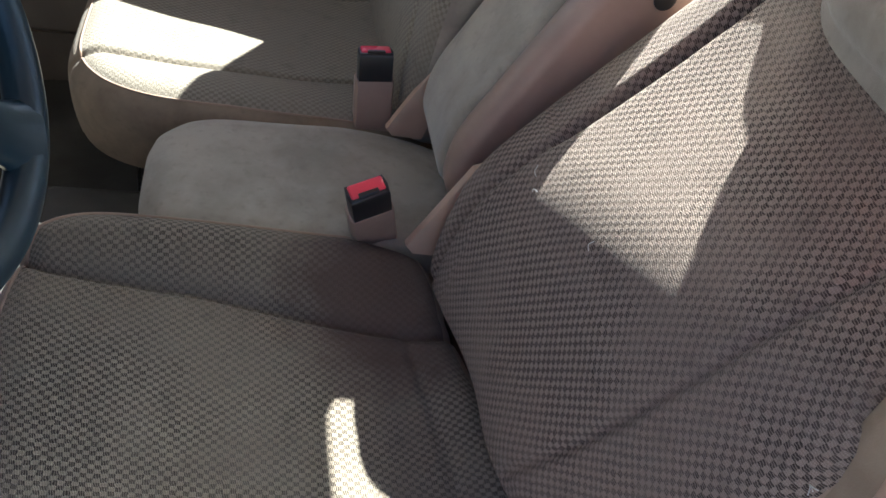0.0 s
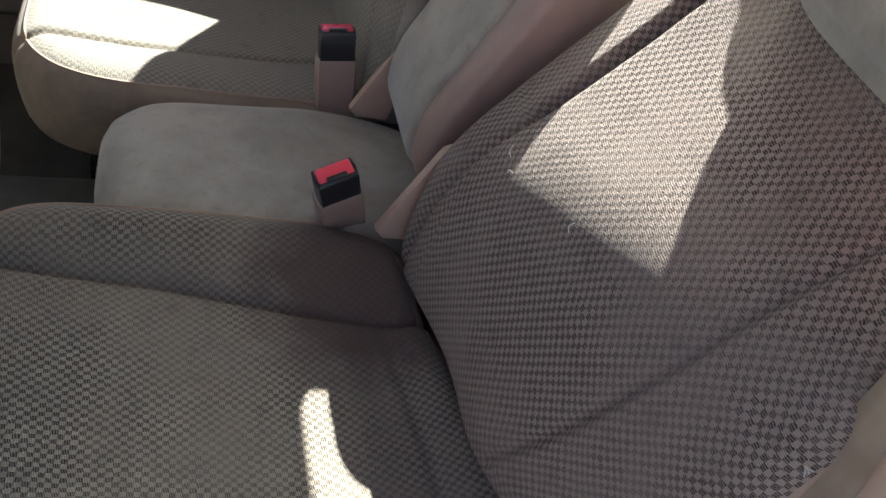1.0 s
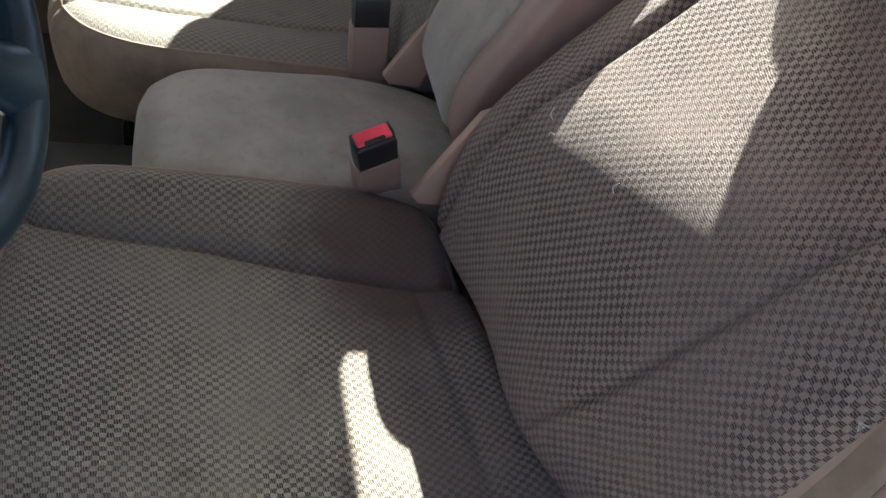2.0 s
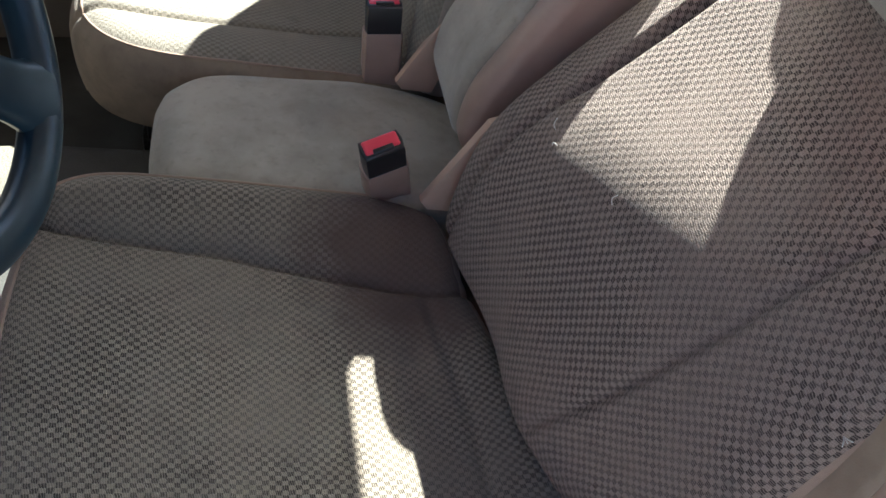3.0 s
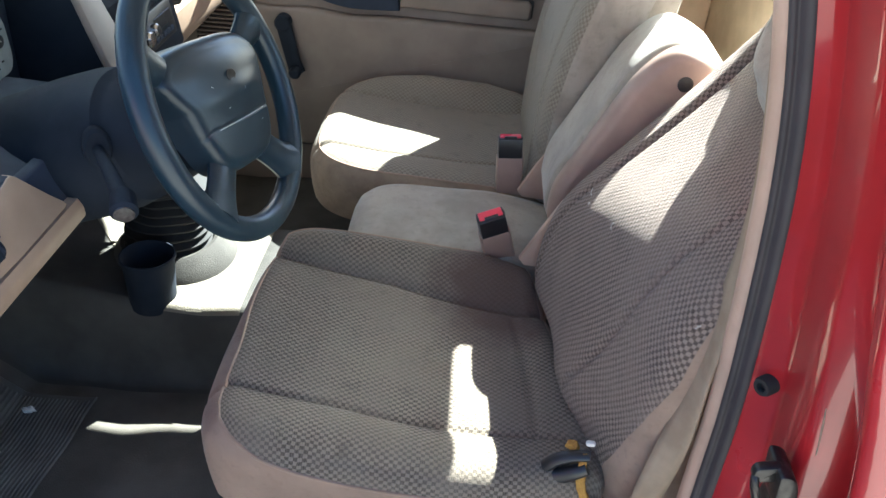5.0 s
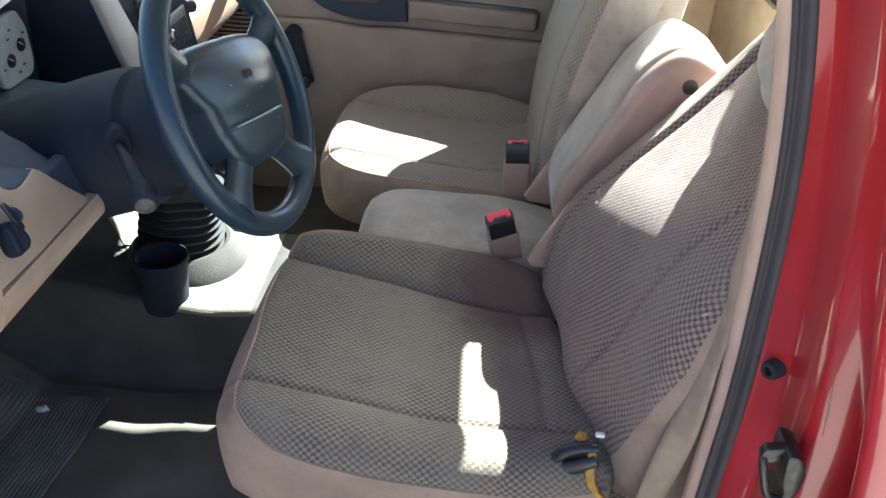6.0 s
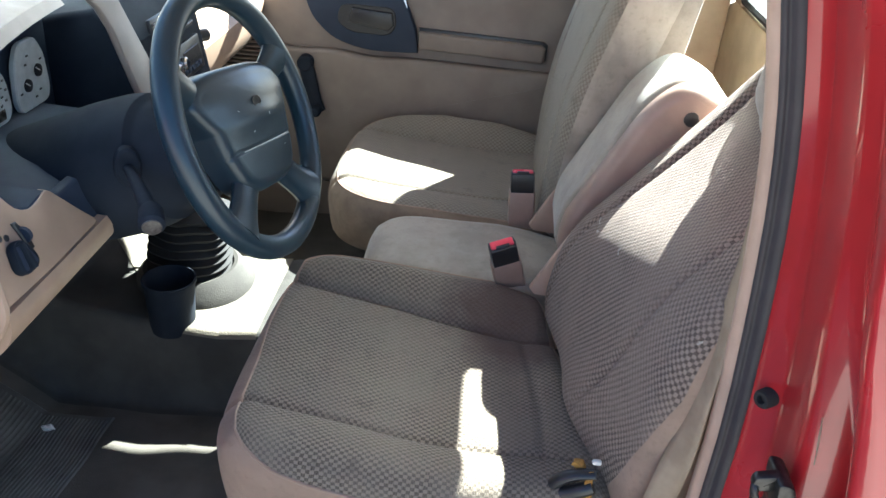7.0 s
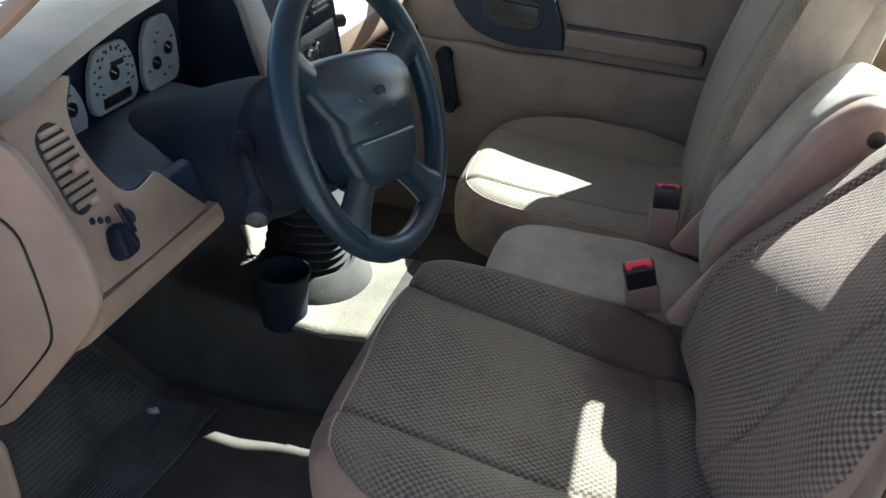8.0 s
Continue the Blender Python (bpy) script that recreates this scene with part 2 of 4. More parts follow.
def tube(bm, path, radius, sides=10, closed=False, flat=1.0, up=(0, 0, 1)):
    """A tube along a path; radius may be a function of 0..1; flat squeezes it across up."""
    rings, n = [], len(path)
    for i, p in enumerate(path):
        a, b = (path[i - 1], path[(i + 1) % n]) if closed else (path[max(i - 1, 0)], path[min(i + 1, n - 1)])
        d = (Vector(b) - Vector(a)).normalized()
        side = d.cross(Vector(up))
        side = side.normalized() if side.length > 1e-4 else Vector((1, 0, 0))
        top = side.cross(d)
        r = radius(i / max(n - 1, 1)) if callable(radius) else radius
        rings.append([bm.verts.new(Vector(p) + r * (math.cos(q) * side + flat * math.sin(q) * top)) for q in (2 * math.pi * j / sides for j in range(sides))])
    for i in range(n if closed else n - 1):
        a, b = rings[i], rings[(i + 1) % n]
        for j in range(sides):
            bm.faces.new((a[j], a[(j + 1) % sides], b[(j + 1) % sides], b[j]))
    if not closed:
        bm.faces.new(rings[0][::-1])
        bm.faces.new(rings[-1])
    return bm


def lathe(bm, profile, m=None, sides=32):
    """Turn (radius, height) pairs round z, then place by m."""
    m = m or Matrix()
    rings = [[bm.verts.new(m @ Vector((r * math.cos(q), r * math.sin(q), h))) for q in (2 * math.pi * j / sides for j in range(sides))] for r, h in profile]
    for a, b in zip(rings, rings[1:]):
        for j in range(sides):
            bm.faces.new((a[j], a[(j + 1) % sides], b[(j + 1) % sides], b[j]))
    if profile[0][0] > 1e-5:
        bm.faces.new(rings[0][::-1])
    if profile[-1][0] > 1e-5:
        bm.faces.new(rings[-1])
    return bm


def along(centre, normal, turn=0):
    """A pose whose z axis is the normal."""
    q = Vector(normal).to_track_quat("Z", "Y").to_matrix().to_4x4()
    return Matrix.Translation(centre) @ q @ pose(0, 0, 0, 0, 0, turn)


def seam_dip(x, y, seam, depth, width):
    """How far a seam (a polyline in plan) pulls a padded surface in at x, y."""
    best = 1e9
    for (x0, y0), (x1, y1) in zip(seam, seam[1:]):
        dx, dy = x1 - x0, y1 - y0
        t = min(max(((x - x0) * dx + (y - y0) * dy) / (dx * dx + dy * dy), 0), 1)
        best = min(best, math.hypot(x - x0 - t * dx, y - y0 - t * dy))
    return -depth * math.exp(-(best / width) ** 2)


def pillow(outline, top, radius, depth, to_world, n=96, rim=0.80, tuck=0.012, seam=None):
    """A padded panel. outline(u, v) maps the square [-1, 1]^2 to plan; past the rim the surface rolls over the edge and goes down.
    seam: a ring and a function of the plan that says how far over the edge that ring lies.
    Returns vertices, faces, UVs in metres and each face's place between centre (0) and lower edge (1)."""
    verts, ms = [], []
    for i in range(n + 1):
        for j in range(n + 1):
            u, v = 2 * i / n - 1, 2 * j / n - 1
            m = max(abs(u), abs(v))
            if m <= rim:
                p = Vector((*outline(u / rim, v / rim), 0))
                h, out, drop, d = top(p.x, p.y), 0, 0, Vector((0, 0, 0))
            else:
                q = (m - rim) / (1 - rim)
                eu, ev = u / m, v / m
                p = Vector((*outline(eu, ev), 0))
                c = Vector((*outline(eu * 0.9, ev * 0.9), 0))
                d = (p - c).normalized()
                arc = 0.5 * math.pi * radius
                s = q * (arc + depth)
                if seam:
                    stop, reach = (seam[0] - rim) / (1 - rim), seam[1](p.x, p.y)
                    s = reach * q / stop if q < stop else reach + (arc + depth - reach) * (q - stop) / (1 - stop)
                if s < arc:
                    a = s / radius
                    out, drop = radius * math.sin(a), radius * (1 - math.cos(a))
                else:
                    f = (s - arc) / depth
                    out, drop = radius - tuck * f * f, radius + s - arc
                h = top(p.x, p.y) - drop
                p = p + d * out
            verts.append(to_world(p.x, p.y, h))
            ms.append(m)
    co = np.array([tuple(v) for v in verts]).reshape(n + 1, n + 1, 3)
    du = np.cumsum(np.linalg.norm(np.diff(co, axis=0, prepend=co[:1]), axis=2), axis=0)
    dv = np.cumsum(np.linalg.norm(np.diff(co, axis=1, prepend=co[:, :1]), axis=2), axis=1)
    du, dv = du - du[n // 2], dv - dv[:, n // 2:n // 2 + 1]
    uvs = np.stack([du.ravel() + 0.5, dv.ravel() + 0.5], axis=1)
    faces, fm = [], []
    for i in range(n):
        for j in range(n):
            a = i * (n + 1) + j
            f = (a, a + 1, a + n + 2, a + n + 1)
            faces.append(f)
            fm.append(max(0.0, (sum(ms[k] for k in f) / 4)))
    return verts, faces, uvs, fm


def ring_of(data, n, k):
    """The closed line of points k rings out from the middle of a pillow of n cells."""
    a, b = n // 2 - k, n // 2 + k
    walkway = [(i, a) for i in range(a, b)] + [(b, j) for j in range(a, b)] + [(i, b) for i in range(b, a, -1)] + [(a, j) for j in range(b, a, -1)]
    return [Vector(data[0][i * (n + 1) + j]) for i, j in walkway]


def rounded(x0, x1, y0, y1, k=0.3):
    """Maps the square to a rectangle with rounded corners."""
    def at(u, v):
        return (x0 + x1) / 2 + (x1 - x0) / 2 * u * math.sqrt(1 - k * v ** 6 / 2), (y0 + y1) / 2 + (y1 - y0) / 2 * v * math.sqrt(1 - k * u ** 6 / 2)
    return at


def split(name, data, keep, material, parent, label="", flip=False):
    """The faces of a pillow that keep() accepts (by face centre's ring and place), as one part."""
    verts, faces, uvs, fm = data
    chosen = [f for f, m in zip(faces, fm) if keep(m, sum((Vector(verts[k]) for k in f), Vector()) / 4)]
    used = sorted({k for f in chosen for k in f})
    renum = {k: i for i, k in enumerate(used)}
    fs = [tuple(renum[k] for k in (f[::-1] if flip else f)) for f in chosen]
    return link(name, mesh_of(name, [verts[k] for k in used], fs, material, True, [uvs[k] for k in used]), parent, label)


def eased(data, keep, passes=14):
    """Draws the border between two covers of a pillow as a smooth line; returns the data and the two sides of it."""
    verts, faces, uvs, fm = data
    inside = [keep(m, sum((Vector(verts[k]) for k in f), Vector()) / 4) for f, m in zip(faces, fm)]
    sides = {}
    for f, side in zip(faces, inside):
        for a, b in zip(f, f[1:] + f[:1]):
            sides.setdefault((min(a, b), max(a, b)), set()).add(side)
    near = {}
    for (a, b), both in sides.items():
        if len(both) == 2:
            near.setdefault(a, []).append(b)
            near.setdefault(b, []).append(a)
    co = {k: Vector(verts[k]) for k in near}
    uv = {k: Vector(uvs[k]) for k in near}
    for _ in range(passes):
        co = {k: (co[k] * 2 + co[p[0]] + co[p[1]]) / 4 if len(p) == 2 else co[k] for k, p in near.items()}
        uv = {k: (uv[k] * 2 + uv[p[0]] + uv[p[1]]) / 4 if len(p) == 2 else uv[k] for k, p in near.items()}
    verts, uvs = list(verts), [tuple(q) for q in uvs]
    for k in near:
        verts[k], uvs[k] = tuple(co[k]), tuple(uv[k])
    chosen = iter(inside)
    marks = [0.0 if next(chosen) else 1.0 for _ in faces]
    return verts, faces, uvs, marks


# ---------- ground ----------
bm = bmesh.new()
bmesh.ops.create_grid(bm, x_segments=8, y_segments=8, size=400)
tagged(part("ground", bm, GROUND), "pale dusty gravel ground under and around the truck", "ground", kind="structure")

# ---------- floor of the cab ----------
def tunnel_edge(x):
    """Where the pale cover on the tunnel ends; towards the front it draws in along a shadow's edge."""
    return min(0.20, -0.1935 + 1.2 * max(0.0, -0.640 - x))


def floor_height(x, y):
    toe = max(0.0, (-0.86 - x)) * 0.75
    far = 0.150 + 0.30 * max(0.0, -0.62 - x)
    hump = 0.157 / (1 + math.exp(-(y + 0.1935) / 0.0048)) / (1 + math.exp((y - far) / 0.010))
    hump *= 1.0 + 0.35 * max(0.0, min(1.0, (-0.55 - x) / 0.4))
    return 0.48 + toe + hump + 0.020 * max(0.0, min(1.0, (x + 0.66) / 0.2)) ** 1.3 + 0.0015 * math.sin(x * 40) * math.exp(-((y + 0.33) / 0.12) ** 2) + 0.003 * noise.noise((x * 9, y * 9, 0))


def floor_sheet(x0, x1, y0, y1, step, lift=0.0):
    nx, ny = int((x1 - x0) / step) + 1, int((y1 - y0) / step) + 1
    vs = [(x0 + (x1 - x0) * i / nx, y0 + (y1 - y0) * j / ny) for i in range(nx + 1) for j in range(ny + 1)]
    fs = [(i * (ny + 1) + j, (i + 1) * (ny + 1) + j, (i + 1) * (ny + 1) + j + 1, i * (ny + 1) + j + 1) for i in range(nx) for j in range(ny)]
    return [(x, y, floor_height(x, y) + lift) for x, y in vs], fs


v, f = floor_sheet(-1.18, 0.50, -0.70, -0.232, 0.0085)
tagged(link("floor", mesh_of("floor", v, f, MAT)), "dusty grey-brown vinyl cab floor with grain", "floor", kind="structure")
# Same floor, given a darker colour where the tunnel side and footwell lie shaded.
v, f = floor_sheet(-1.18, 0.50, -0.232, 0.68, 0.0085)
tagged(link("floor_tunnel", mesh_of("floor_tunnel", v, f, TUNNEL)), "vinyl floor over the tunnel and far footwell, shade darkened into its colour", "floor", kind="structure")
# The pale cover stops where shade begins; the darkened floor colour takes over.
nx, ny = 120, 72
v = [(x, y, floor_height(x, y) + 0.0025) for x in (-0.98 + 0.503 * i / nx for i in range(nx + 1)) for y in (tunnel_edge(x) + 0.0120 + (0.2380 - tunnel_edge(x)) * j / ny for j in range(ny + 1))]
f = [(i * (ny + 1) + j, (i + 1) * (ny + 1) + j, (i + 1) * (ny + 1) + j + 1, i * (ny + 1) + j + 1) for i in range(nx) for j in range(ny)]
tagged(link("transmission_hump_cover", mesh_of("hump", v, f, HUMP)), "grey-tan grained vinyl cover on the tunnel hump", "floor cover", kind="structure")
bm = box(bmesh.new(), (-1.25, -0.78, 0.30), (0.52, 0.78, 0.462), 0.02)
tagged(part("underbody", bm, BLACK), "dark underbody below the cab floor", "underbody", kind="structure")

# ---------- seats ----------
def cushion_thing(side):
    """side -1: driver's, +1: passenger's."""
    driver = side < 0
    if driver:
        t = thing("car_seat", "worn grey-beige basket-weave driver seat, cover torn at the side", "car seat", (-0.16, -0.37, 0.48), "cab seats")
        y0, y1, zb = -0.598, -0.147, 0.760
        inner_edge, outer_edge, rise_in, rise_out = -0.125, -0.60, 0.045, 0.016
        inner = [(-0.42, -0.185), (-0.379, -0.190), (-0.2, -0.205), (0.064, -0.262), (0.12, -0.27)]
        outer = [(-0.42, -0.512), (-0.377, -0.514), (-0.2, -0.525), (0.0, -0.535), (0.12, -0.54)]
        mat = FABRIC_SAT
    else:
        t = thing("car_seat", "tan basket-weave passenger seat, front edge in sunlight", "car seat", (-0.16, 0.38, 0.48), "cab seats")
        y0, y1, zb = 0.166, 0.585, 0.782
        inner_edge, outer_edge, rise_in, rise_out = 0.165, 0.60, 0.016, 0.052
        inner = [(-0.42, 0.235), (-0.2, 0.24), (0.12, 0.27)]
        outer = [(-0.42, 0.52), (-0.2, 0.53), (0.12, 0.54)]
        mat = FABRIC_P

    def top(x, y):
        z = zb + 0.030 * max(0.0, min(1.0, (-x - 0.05) / 0.33)) ** 1.5 + 0.010 * max(0.0, min(1.0, (x + 0.02) / 0.1))
        for seam, edge, rise in ((inner, inner_edge, rise_in), (outer, outer_edge, rise_out)):
            ys = float(np.interp(x, [p[0] for p in seam], [p[1] for p in seam]))
            q = (y - ys) / (edge - ys)
            if q > 0:
                front = 1.0 if driver else min(1.0, max(0.0, (x + 0.40) / 0.20)) ** 0.8
                z += rise * front * math.sin(min(q, 1.25) * 1.75) * min(1.0, max(0.25, (0.16 - x) / 0.22))
        z += seam_dip(x, y, inner, 0.009, 0.0055) + seam_dip(x, y, outer, 0.0065, 0.0045)
        if driver:  # fold across the back of the seat, hollow worn by sitting
            z += seam_dip(x, y, [(0.014, -0.262), (0.030, -0.34), (0.040, -0.42), (0.045, -0.53)], 0.006, 0.008)
            z -= 0.008 * math.exp(-((x + 0.08) / 0.13) ** 2 - ((y + 0.38) / 0.11) ** 2)
        return z + 0.004 * noise.noise((x * 7, y * 7, side))

    flat = rounded(-0.387 if driver else -0.384, 0.034 if driver else 0.105, y0, y1, 0.30 if driver else 0.5)

    def seat_plan(u, v):  # the driver's cushion reaches further back towards the door
        x, y = flat(u, v)
        return (x + 0.24 * max(0.0, -0.235 - y) * max(0.0, (x + 0.2) / 0.222), y) if driver else (x, y)

    def seam_reach(x, y):  # the skirt reaches highest at the front, lowest along the door side
        if not driver:
            return 0.030
        w = max(0.0, min(1.0, (-0.30 - y) / 0.14))
        w = w * w * (3 - 2 * w)
        return 0.026 + w * (float(np.interp(x, (-0.39, -0.375, -0.35, -0.31, -0.26, -0.2, 0.0), (0.012, 0.015, 0.030, 0.047, 0.058, 0.064, 0.066))) - 0.026)

    cells, ring = 140, 58
    data = pillow(seat_plan, top, 0.042 if driver else 0.048, 0.10 if driver else 0.085, lambda x, y, h: (x, y, h), cells, 0.74, seam=(2 * ring / cells, seam_reach))
    split("cushion_top", data, lambda m, c: m < 2 * ring / cells, mat, t, flip=True)
    split("skirt", data, lambda m, c: m > 2 * ring / cells, SKIRT if driver else SKIRT_P, t, "smooth beige skirt round the cushion" if driver else "brown napped skirt round the cushion, shade darkened into it", flip=True)
    line = ring_of(data, cells, ring)
    back = max(range(len(line)), key=lambda i: line[i][0])
    line = [p for p in line[back:] + line[:back] if p[0] < (-0.03 if driver else 0.06)]
    part("piping", tube(bmesh.new(), line, 0.0026 if driver else 0.0017, 8, False), SKIRT, t, "beige piping along the cover seam")
    # base frame and slides
    b = box(bmesh.new(), (-0.33, y0 + 0.03, 0.60), (0.08, y1 - 0.03, 0.70), 0.01)
    part("seat_frame", b, BLACK, t)
    for y in (y0 + 0.08, y1 - 0.08):
        b = box(bmesh.new(), (-0.34, y - 0.02, 0.475), (0.10, y + 0.02, 0.60), 0.006)
        part("slide_rail", b, STEEL, t)
    return t


driver_seat = cushion_thing(-1)
passenger_seat = cushion_thing(1)

BACK_Z = np.linspace(0.60, 1.60, 201)
LEAN_D = np.interp(BACK_Z, (0.78, 0.82, 0.88, 0.94, 0.985, 1.03, 1.12, 1.22, 1.27, 1.295, 1.33, 1.37, 1.45), (0.0, 0.09, 0.165, 0.36, 0.68, 0.91, 0.86, 0.66, 0.54, 0.0, -0.12, 0.10, 0.10))
LEAN_P = np.interp(BACK_Z, (0.78, 0.90, 1.0, 1.12, 1.26, 1.40, 1.55), (0.02, 0.06, 0.14, 0.26, 0.33, 0.30, 0.2))
BACK_X = 0.0563 + np.cumsum(LEAN_D) * 0.005
BACK_XP = 0.030 + np.cumsum(LEAN_P) * 0.005


def back_curve(s, xs_of, lean):
    """Point and normal of a seat back's front at height s."""
    return Vector((float(np.interp(s, BACK_Z, xs_of)), 0, s)), Vector((-1, 0, float(np.interp(s, BACK_Z, lean)))).normalized()


def back_thing(side):
    driver = side < 0
    if driver:
        t = driver_seat
        mat = FABRIC
        low, high, yi, yo = 0.70, 1.43, -0.155, -0.615
    else:
        t = passenger_seat
        mat = FABRIC_P
        low, high, yi, yo = 0.745, 1.50, 0.135, 0.605

    def plan(u, v):
        s = low + (high - low) * (u + 1) / 2
        lift = max(0.0, (s - 1.12) / (high - 1.12))
        a = yi + (yo - yi) * (0.22 * lift ** 1.6 if driver else 0.10 * lift ** 2)
        a -= 0.016 * max(0.0, min(1.0, (1.02 - s) / 0.15)) if driver else 0.0
        b = yo + (yi - yo) * (0.02 + (0.10 if driver else 0.1) * lift ** 2)
        y = (a + b) / 2 + (b - a) / 2 * v * math.sqrt(1 - 0.22 * u ** 8)
        s = (low + high) / 2 + (high - low) / 2 * u * math.sqrt(1 - 0.16 * v ** 6)
        return s, y

    seam_a = [(0.72, yi + side * 0.02), (0.90, yi + side * 0.035), (0.98, yi + side * 0.048), (1.05, yi + side * 0.054), (1.2, yi + side * 0.052), (1.45, yi + side * 0.06)]
    seam_b = [(0.80, -0.458), (0.88, -0.487), (0.96, -0.512), (1.04, -0.532), (1.10, -0.536), (1.16, -0.536), (1.4, -0.54)] if driver else [(0.93, yi + side * 0.24), (0.985, yi + side * 0.315), (1.047, yi + side * 0.352), (1.16, yi + side * 0.365), (1.4, yi + side * 0.36)]

    def top(s, y):
        mid = (yi + yo) / 2
        h = -0.28 * max(0.0, abs(y - mid) - 0.15) ** 1.6
        h += seam_dip(s, y, seam_a, 0.008, 0.006) + seam_dip(s, y, seam_b, 0.0065, 0.0045)
        if driver:  # full lower middle
            h += 0.030 * math.exp(-((s - 0.79) / 0.08) ** 2 - ((y + 0.45) / 0.10) ** 2)
        if driver:  # slack roll of the cover along the inner shoulder
            rise = max(0.0, min(1.0, (y + 0.209) / 0.017))
            span = max(0.0, min(1.0, (s - 1.0) / 0.07)) * max(0.0, min(1.0, (1.33 - s) / 0.10))
            h += 0.0045 * rise * rise * (3 - 2 * rise) * span + seam_dip(s, y, [(1.02, -0.207), (1.14, -0.207), (1.24, -0.212)], 0.009, 0.006)
        return h + 0.002 * noise.noise((s * 6, y * 6, 3 + side))

    def to_world(s, y, h):
        shift = 0.33 * (-0.235 - y) if driver else 0.0
        p, nrm = back_curve(s - shift, *((BACK_X, LEAN_D) if driver else (BACK_XP, LEAN_P)))
        under = 0.75 * max(0.0, 0.782 - s) * min(1.0, max(0.0, (y + 0.54) / 0.10)) if driver else 0.0  # the padding turns under at the seat
        return tuple(p + Vector((0.72 * shift + under, y, shift)) + nrm * h)

    data = pillow(plan, top, 0.03, 0.10 if driver else 0.086, to_world, 150 if driver else 110, 0.80, 0.02)
    ring = 0.86 if driver else 0.85

    def woven_side(m, c):  # the woven cover ends at a curved seam low on the outer side
        return m < ring and not (driver and c.y < float(np.interp(c.z, (0.70, 0.76, 0.80, 0.905, 1.0, 1.07), (-0.565, -0.574, -0.590, -0.624, -0.640, -0.70))))

    data = eased(data, woven_side)
    split("backrest_front", data, lambda m, c: m < 0.5, mat, t, flip=driver)
    split("side_cover", data, lambda m, c: m > 0.5, SKIRT if driver else CLOTH, t, "beige side and rear cover", flip=driver)
    if driver:
        pad = pillow(rounded(1.243, 1.41, -0.575, -0.270, 0.5), lambda s, y: top(s, y) + 0.038 + 0.010 * math.cos((y + 0.44) * 6), 0.032, 0.012, to_world, 56, 0.7, -0.01)
        split("head_panel", pad, lambda m, c: True, CLOTH, t, "plain grey-tan cloth head panel", flip=True)
    b = bmesh.new()
    shell = [(0.13, 0.76), (0.16, 0.96), (0.35, 1.28), (0.41, 1.26), (0.26, 0.96), (0.19, 0.76)] if driver else [(0.11, 0.76), (0.13, 0.96), (0.19, 1.324), (0.288, 1.324), (0.24, 0.96), (0.18, 0.76)]
    prism(b, shell, "y", min(yi, yo) + (0.04 if driver else 0.011), max(yi, yo) - 0.04, 0.02 if driver else 0.004)
    part("rear_shell", b, SKIRT if driver else CLOTH, t)
    return t


back_thing(-1)
back_thing(1)

# centre cushion
cc = thing("centre_seat", "plain tan cloth centre seat, lightly stained", "car seat", (-0.1, 0.0, 0.48), "cab seats")


def cc_top(x, y):
    return 0.786 + 0.012 * math.cos(min(abs(y) / 0.14, 1) * 1.4) + 0.010 * max(0, -x - 0.1) - 0.20 * max(0.0, x + 0.05) ** 1.3 + 0.003 * noise.noise((x * 8, y * 8, 9))


data = pillow(rounded(-0.256, 0.10, -0.095, 0.10, 0.45), cc_top, 0.045, 0.13, lambda x, y, h: (x, y, h), 72, 0.72)
split("cushion_cover", data, lambda m, c: True, CLOTH, cc, flip=True)

# Hidden filler, added to stop rear window light leaking under the armrest.
b = box(bmesh.new(), (0.175, -0.135, 0.66), (0.245, 0.14, 1.02), 0.02, 3)
part("light_stop", b, SKIRT, cc, "unseen beige panel added behind the armrest to stop light")

# armrest folded up between the seats
ar = thing("folding_armrest", "tan cloth armrest folded up, vinyl sides", "armrest", (0.1, 0.0, 0.82))
ARM = [(0.060, 0.89), (0.062, 0.855), (0.085, 0.845), (0.17, 0.95), (0.305, 1.115), (0.318, 1.140), (0.308, 1.160), (0.270, 1.182), (0.236, 1.190), (0.204, 1.174), (0.167, 1.13), (0.131, 1.06), (0.094, 0.985), (0.068, 0.93)]
ARM_MID = (0.17, 1.05)


def arm_outline(k):
    """The armrest's side view, drawn as a smooth closed curve."""
    pts, out = [Vector((x, z)) for x, z in ARM], []
    for i in range(len(pts)):
        a, b, c, d = (pts[(i + j) % len(pts)] for j in (-1, 0, 1, 2))
        for f in (0.0, 0.34, 0.67):
            p = 0.5 * (2 * b + (c - a) * f + (2 * a - 5 * b + 4 * c - d) * f * f + (3 * b - a - 3 * c + d) * f ** 3)
            out.append((ARM_MID[0] + (p.x - ARM_MID[0]) * k, ARM_MID[1] + (p.y - ARM_MID[1]) * k))
    return out


b = bmesh.new()
prism(b, arm_outline(0.975), "y", -0.108, -0.058, 0.020, 6)
part("side_panel", b, ARM_VINYL, ar, "smooth brown-tan vinyl side")
b = bmesh.new()
prism(b, arm_outline(1.0), "y", -0.070, 0.105, 0.022, 6)
part("armrest_pad", b, CLOTH, ar, "plain tan cloth pad")
part("hinge_hole", lathe(bmesh.new(), [(0.0125, 0), (0.0125, 0.002), (0.010, 0.0025), (0, 0.0025)], along((0.245, -0.1075, 1.135), (0, -1, 0)), 24), BLACK, ar)

# ---------- cab shell ----------


def slab(name, outline, axis, a, b, material, parent=None, bevel=0.0, label=""):
    return part(name, prism(bmesh.new(), outline, axis, a, b, bevel), material, parent, label)


